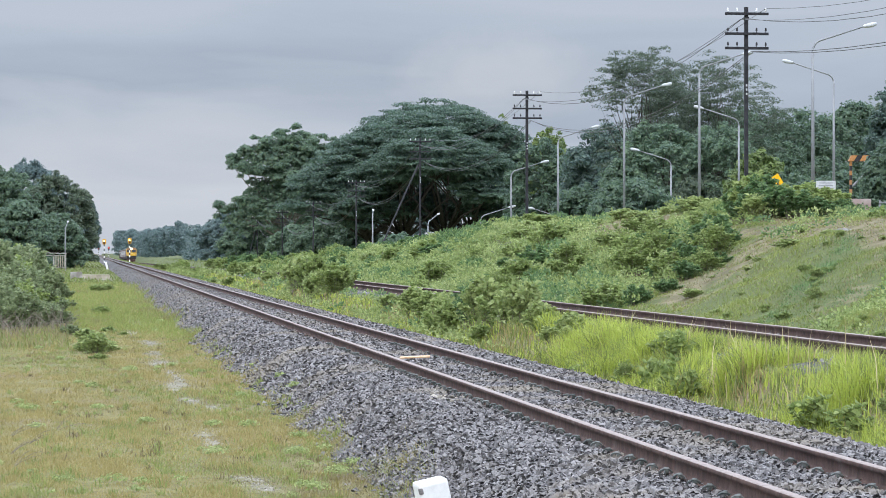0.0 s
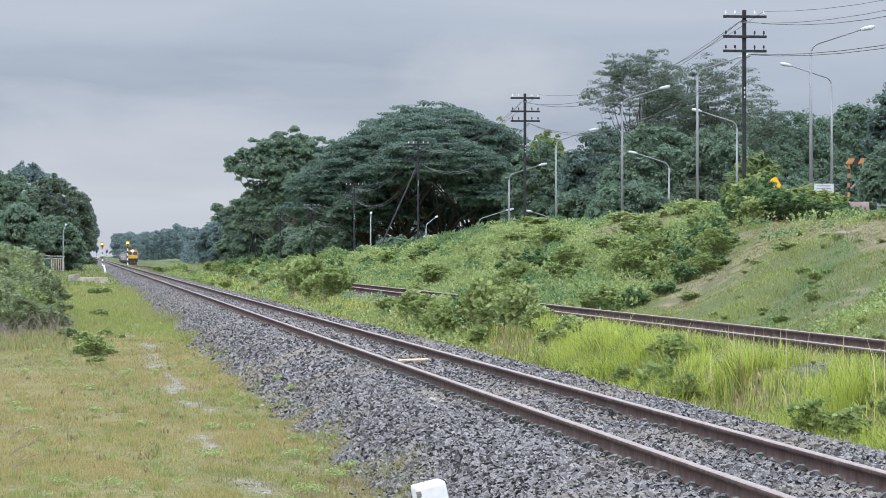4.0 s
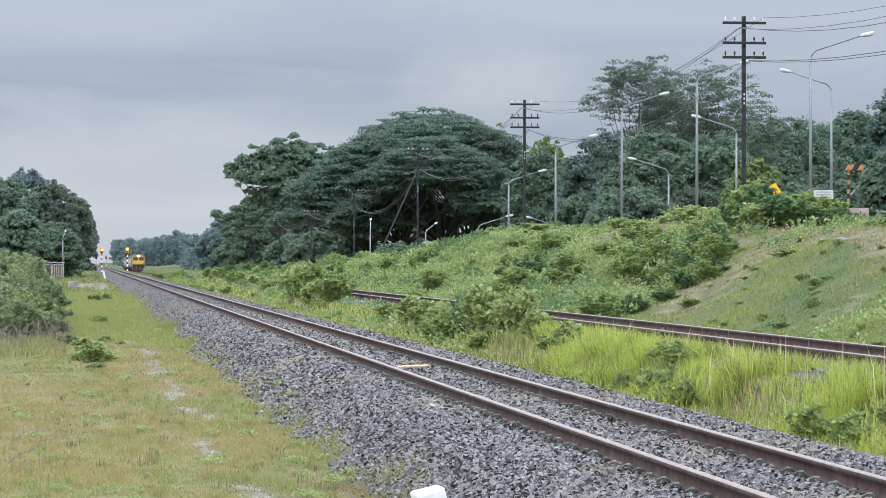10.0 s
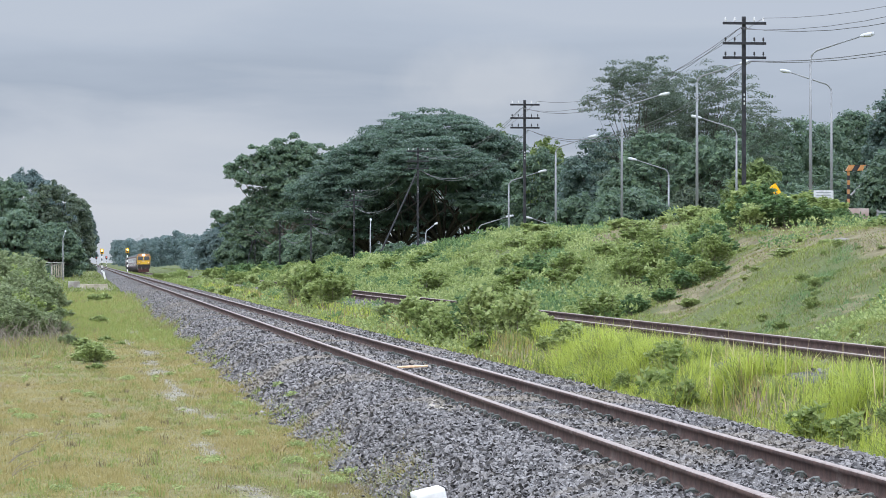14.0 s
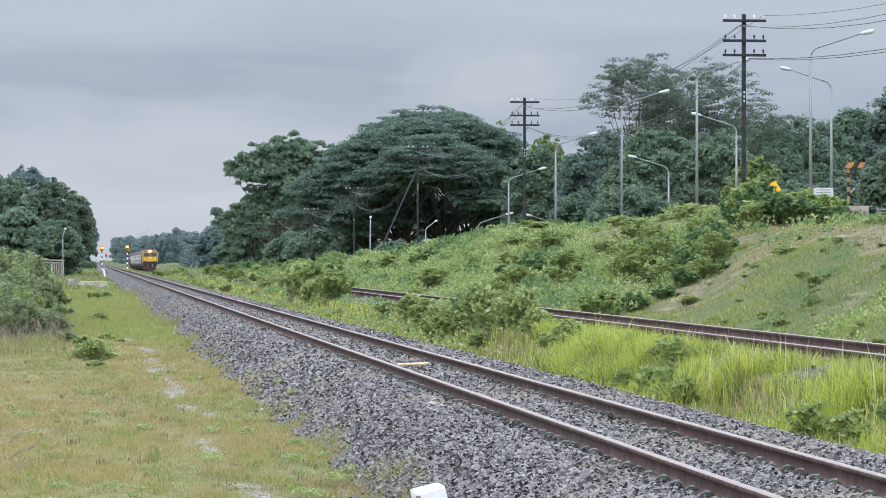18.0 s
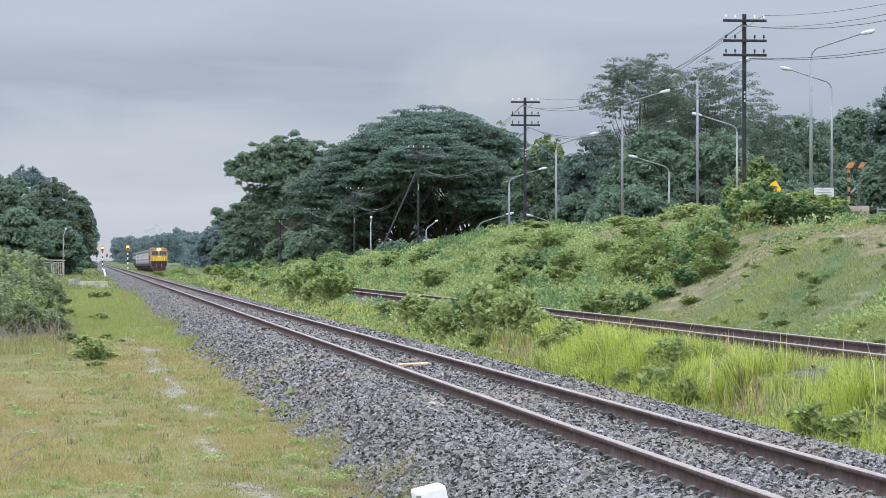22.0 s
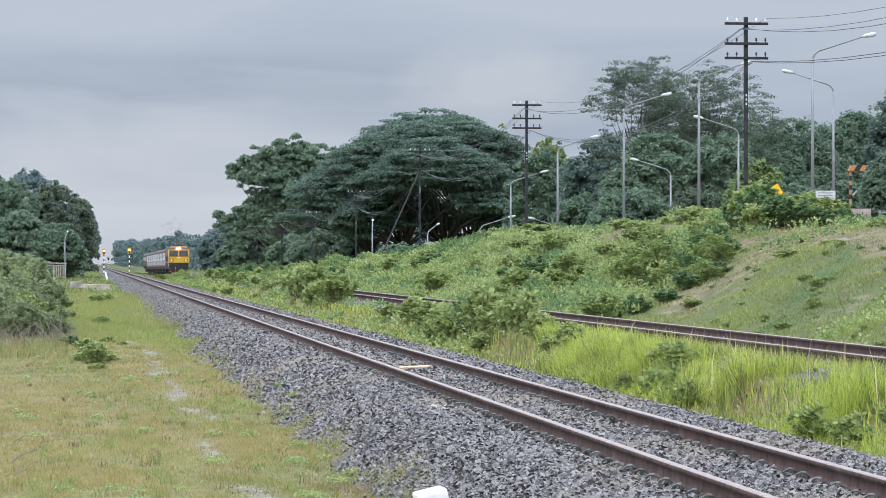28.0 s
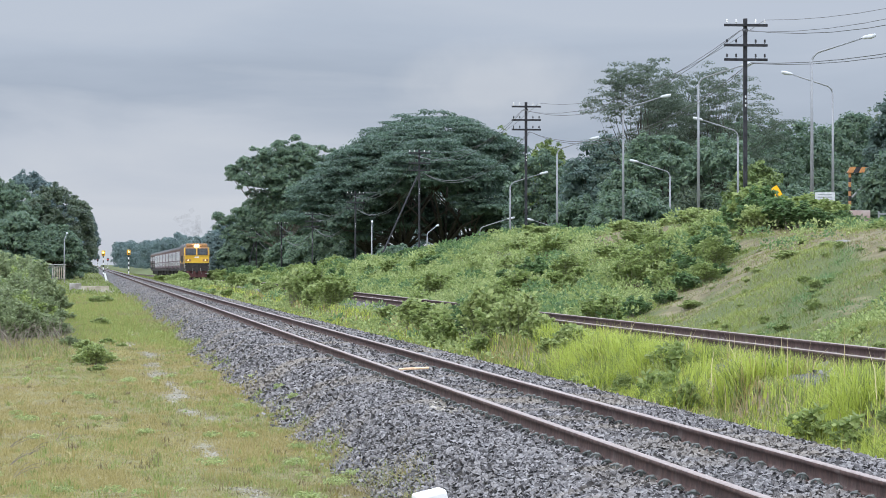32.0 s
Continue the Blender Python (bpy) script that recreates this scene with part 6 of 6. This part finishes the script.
def locomotive():
    t = thing("locomotive", "yellow-fronted diesel locomotive with lit headlight", "locomotive")
    L, W = 18.6, 2.8
    part("underframe", solid(W - 0.1, L - 0.3, 0.75, (0, L / 2, 1.3), 0.05), M_UNDER, t)
    part("body_side", solid(W - 0.04, L - 2.2, 1.75, (0, L / 2 + 1.1, 2.5), 0.06), M_LOCO_SIDE, t)
    part("side_band", solid(W, L - 2.4, 0.22, (0, L / 2 + 1.1, 1.9), 0.02), M_CAB, t, "yellow side band")
    bm = solid(W - 0.1, L - 1.6, 0.6, (0, L / 2 + 0.9, 3.6), 0.22)
    part("roof", bm, M_ROOF, t)
    # cab with a sloping front
    cab = part("cab_nose", solid(W, 2.4, 0.95, (0, 1.2, 2.13), 0.07), M_CAB, t, "bright yellow cab front")
    bm = solid(W, 2.4, 1.1, (0, 1.2, 3.05), 0.05)
    for v in bm.verts:
        if v.co.z > 3.3 and v.co.y < 0.5:
            v.co.y += 0.3
        if v.co.z > 3.3:
            v.co.x *= 0.88
    part("cab_top", bm, M_CAB_TOP, t)
    bm = solid(W * 0.84, 2.3, 0.42, (0, 1.4, 3.72), 0.2)
    part("cab_roof", bm, M_CAB_TOP, t)
    for dx in (-0.64, 0.64):
        part("windscreen", solid(1.1, 0.05, 0.74, (dx, 0.06, 3.02), 0.03, Matrix.Rotation(radians(-14), 4, "X")), M_GLASS, t, "dark windscreen")
    part("windscreen_pillar", solid(0.1, 0.08, 0.86, (0, 0.05, 3.02), 0.01, Matrix.Rotation(radians(-14), 4, "X")), M_CAB, t)
    for dx in (-1.335, 1.335):
        part("windscreen_pillar", solid(0.1, 0.1, 0.95, (dx, 0.07, 3.02), 0.01, Matrix.Rotation(radians(-14), 4, "X")), M_CAB, t)
    for dx in (-0.13, 0.13):
        part("headlight", rod(bmesh.new(), (dx, 0.4, 3.66), (dx, 0.1, 3.66), 0.115, n=14), M_HEADLIGHT, t, "lit headlight")
    part("headlight_box", solid(0.75, 0.5, 0.46, (0, 0.6, 3.72), 0.08), M_CAB_TOP, t)
    part("horn", rod(bmesh.new(), (0.45, 0.9, 3.9), (0.45, 0.9, 4.15), 0.05, n=8), M_UNDER, t)
    for dx in (-0.95, 0.95):
        part("marker_panel", solid(0.6, 0.04, 0.26, (dx, -0.01, 2.08), 0.02), M_CAB_TOP, t)
        part("marker_light", rod(bmesh.new(), (dx, 0.02, 2.08), (dx, -0.05, 2.08), 0.09, n=12), M_DIMLIGHT, t)
        part("handrail", rod(bmesh.new(), (dx * 1.44, -0.06, 1.2), (dx * 1.44, -0.06, 2.5), 0.025, n=6), M_STRIPE, t)
        for k in range(3):
            part("warning_stripe", solid(0.17, 0.03, 0.06, (dx * 1.36, -0.02, 0.95 + 0.26 * k), 0.0, Matrix.Rotation(radians(35 if dx > 0 else -35), 4, "Y")), M_STRIPE, t)
    part("number_plate", solid(0.5, 0.03, 0.12, (0, -0.02, 2.42)), M_WHITE, t)
    part("nose_rail", solid(W - 0.3, 0.05, 0.05, (0, -0.06, 2.62)), M_CAB, t)
    part("buffer_beam", solid(W - 0.1, 0.3, 0.95, (0, 0.15, 1.32), 0.03), M_UNDER, t)
    part("pilot", solid(W - 0.55, 0.25, 0.75, (0, 0.12, 0.55), 0.04), M_PILOT, t, "dark red pilot")
    for dx in (-0.7, 0.7):
        part("buffer", rod(bmesh.new(), (dx, 0.0, 1.05), (dx, -0.35, 1.05), 0.17, n=12), M_UNDER, t)
        part("hose", tube(bmesh.new(), [(dx * 0.6, -0.02, 1.2), (dx * 0.65, -0.16, 0.9), (dx * 0.7, -0.03, 0.6)], 0.035, 6), M_STRIPE, t)
        part("cab_step", solid(0.42, 0.2, 0.05, (dx * 1.65, -0.05, 0.62)), M_STRIPE, t)
    part("coupler", solid(0.3, 0.5, 0.3, (0, -0.2, 0.85), 0.05), M_UNDER, t)
    part("fuel_tank", solid(2.2, 5.0, 0.6, (0, L / 2, 0.65), 0.12), M_UNDER, t)
    for k in range(5):
        part("side_grille", solid(W + 0.02, 1.6, 0.8, (0, 5 + 2.3 * k, 2.2), 0.01), M_UNDER, t)
    part("cab_door", solid(W + 0.02, 0.6, 1.7, (0, 2.9, 2.1), 0.01), M_LOCO_SIDE, t)
    part("cab_side_window", solid(W + 0.02, 0.8, 0.6, (0, 1.3, 3.05), 0.01), M_GLASS, t)
    part("exhaust", solid(0.6, 1.0, 0.22, (0, 8.0, 3.9), 0.05), M_UNDER, t)
    bogie(t, 3.2)
    bogie(t, L - 3.2)
    return t


def coach(label, panel, lower, low_window):
    t = thing("coach", label, "railway coach", group="train coaches")
    L, W = 19.8, 2.78
    part("underframe", solid(2.6, L, 0.55, (0, L / 2, 1.12), 0.05), M_UNDER, t)
    part("body", solid(W, L, 2.05, (0, L / 2, 2.28), 0.08), lower, t)
    part("eaves", solid(W + 0.02, L - 0.1, 0.22, (0, L / 2, 3.3), 0.03), M_RUST, t, "rusty brown eaves strip")
    part("roof", solid(W - 0.1, L - 0.1, 0.5, (0, L / 2, 3.44), 0.22), M_ROOF, t)
    for k in range(9):
        part("window", solid(W + 0.05, 0.95, 0.5, (0, 2.3 + 1.9 * k, 1.72), 0.02), M_GLASS if k % 2 else low_window, t)
        part("panel", solid(W + 0.03, 1.72 - 0.2 * (k % 3 == 0), 1.02, (0, 2.3 + 1.9 * k, 2.6), 0.02), panel, t)
        part("window", solid(W + 0.05, 1.05, 0.6, (0, 2.3 + 1.9 * k, 2.72), 0.02), M_GLASS if k % 3 == 1 else M_BLIND, t)
    for y in (0.75, L - 0.75):
        part("door", solid(W + 0.04, 0.8, 1.95, (0, y, 2.1), 0.01), lower, t)
    part("gangway", solid(1.2, 0.5, 2.2, (0, -0.2, 2.1), 0.05), M_UNDER, t)
    for y in (5.0, 10.0, 14.0):
        part("ventilator", solid(0.6, 0.9, 0.18, (0, y, 3.68), 0.05), M_ROOF, t)
    part("battery_box", solid(2.3, 4.0, 0.5, (0, L / 2, 0.6), 0.05), M_UNDER, t)
    bogie(t, 2.8)
    bogie(t, L - 2.8)
    return t


TRAIN = [(locomotive(), 0.0)]
first_coach = coach("off-white passenger coach with mauve band and grey roof", M_COACH, M_MAUVE, M_COACH)
TRAIN.append((first_coach, 19.4))
for number in range(1, 8):
    TRAIN.append((copy_thing(first_coach, Matrix.Identity(4)), 19.4 + 20.8 * number))
rear_coach = coach("dark maroon coach at the rear of the train", M_MAROON, M_UNDER, M_MAROON)
TRAIN.append((rear_coach, 19.4 + 20.8 * 8))
TRAIN.append((copy_thing(rear_coach, Matrix.Identity(4)), 19.4 + 20.8 * 9))


def exhaust_smoke():
    """A faint brown veil of exhaust over the locomotive, in small thin flecks."""
    m = material("thin_exhaust_smoke", (0.04, 0.037, 0.034), (0.09, 0.085, 0.08), 2.0, 1.0)
    m.node_tree.nodes["Principled BSDF"].inputs["Alpha"].default_value = 0.065
    rng = np.random.default_rng(91)
    n = 40
    u = rng.random(n)
    p = np.stack([rng.normal(0.2 - 0.8 * u, 0.3 + 0.5 * u), 7.5 + 7 * u + rng.normal(0, 0.6, n), 4.2 + 2.6 * u + rng.normal(0, 0.2 + 0.4 * u)], 1)
    p[:, 2] = np.maximum(p[:, 2], 4.1)
    v, f = leaf_mesh(p, np.tile([0.0, -1.0, 0.2], (n, 1)), 0.85, rng, 0.95)
    return tagged(flat_part("exhaust_smoke", v, f, m), "thin brownish exhaust smoke over the locomotive roof", "smoke")


TRAIN.append((exhaust_smoke(), 0.0))


def train_at(t):
    """How far off the front of the train is."""
    return 1084 - 18.0 * t - 0.0676 * t * t


# ---- sleepers and clips, the nearest as pieces ----
def sleepers():
    shape = solid(2.0, 0.24, 0.2, (0, 0, -0.26), 0.02)
    me = bpy.data.meshes.new("sleeper")
    shape.to_mesh(me)
    shape.free()
    me.materials.append(M_CONCRETE)
    # spring clip: a bent round bar over a shoulder block
    c = bmesh.new()
    box(c, 0.03, 0.035, 0.05, (0.065, -0.02, -0.112), 0.008)
    tube(c, [(0.04, 0.03, -0.128), (0.05, 0.045, -0.112), (0.07, 0.05, -0.096), (0.095, 0.04, -0.094), (0.112, 0.01, -0.108), (0.115, -0.02, -0.128)], 0.0095, 6)
    clip = bpy.data.meshes.new("clip")
    c.to_mesh(clip)
    c.free()
    clip.materials.append(M_CLIP)
    count = 0
    for k in range(0, 150):
        y = 20.1 + 0.6 * k
        s = new("sleeper", me)
        s.parent = track
        s.location = (MAIN_X, y, -0.012)
        if count < 300:
            for side in (-1, 1):
                for face in (-1, 1):
                    ob = new("clip", clip)
                    ob.parent = track
                    ob.matrix_basis = pose(MAIN_X + side * 0.533, y + random.uniform(-0.03, 0.03), -0.03 * random.random() ** 2, 0, random.uniform(-6, 6), (0 if face > 0 else 180) + random.uniform(-9, 9))
                    count += 1
    for k in range(60):
        y = 40.2 + 0.6 * k
        s = new("sleeper", me)
        s.parent = loop
        s.location = (float(second_x(y)), y, float(second_z(y)))


sleepers()


def motions():
    for ob, behind in TRAIN:
        rows = []
        for k in range(17):
            t = 2.0 * k
            y = train_at(t) + behind
            rows.append((t, pose(12.3, y, float(second_z(y)))))
        walk(ob, rows)
    # bushes that nod in the wind
    for ob, m, amount, phase in SWAY:
        place_at, turn, size = m.decompose()
        rows = []
        for k in range(33):
            gust = 0.55 + 0.45 * math.sin(0.43 * k + 0.3)
            tip = Euler((radians(0.6 * amount * gust * math.sin(1.3 * k + phase)), radians(amount * gust * math.sin(1.7 * k + 1.3 * phase)), 0))
            rows.append((float(k), Matrix.Translation(place_at) @ tip.to_matrix().to_4x4() @ turn.to_matrix().to_4x4()))
        walk(ob, rows)


motions()
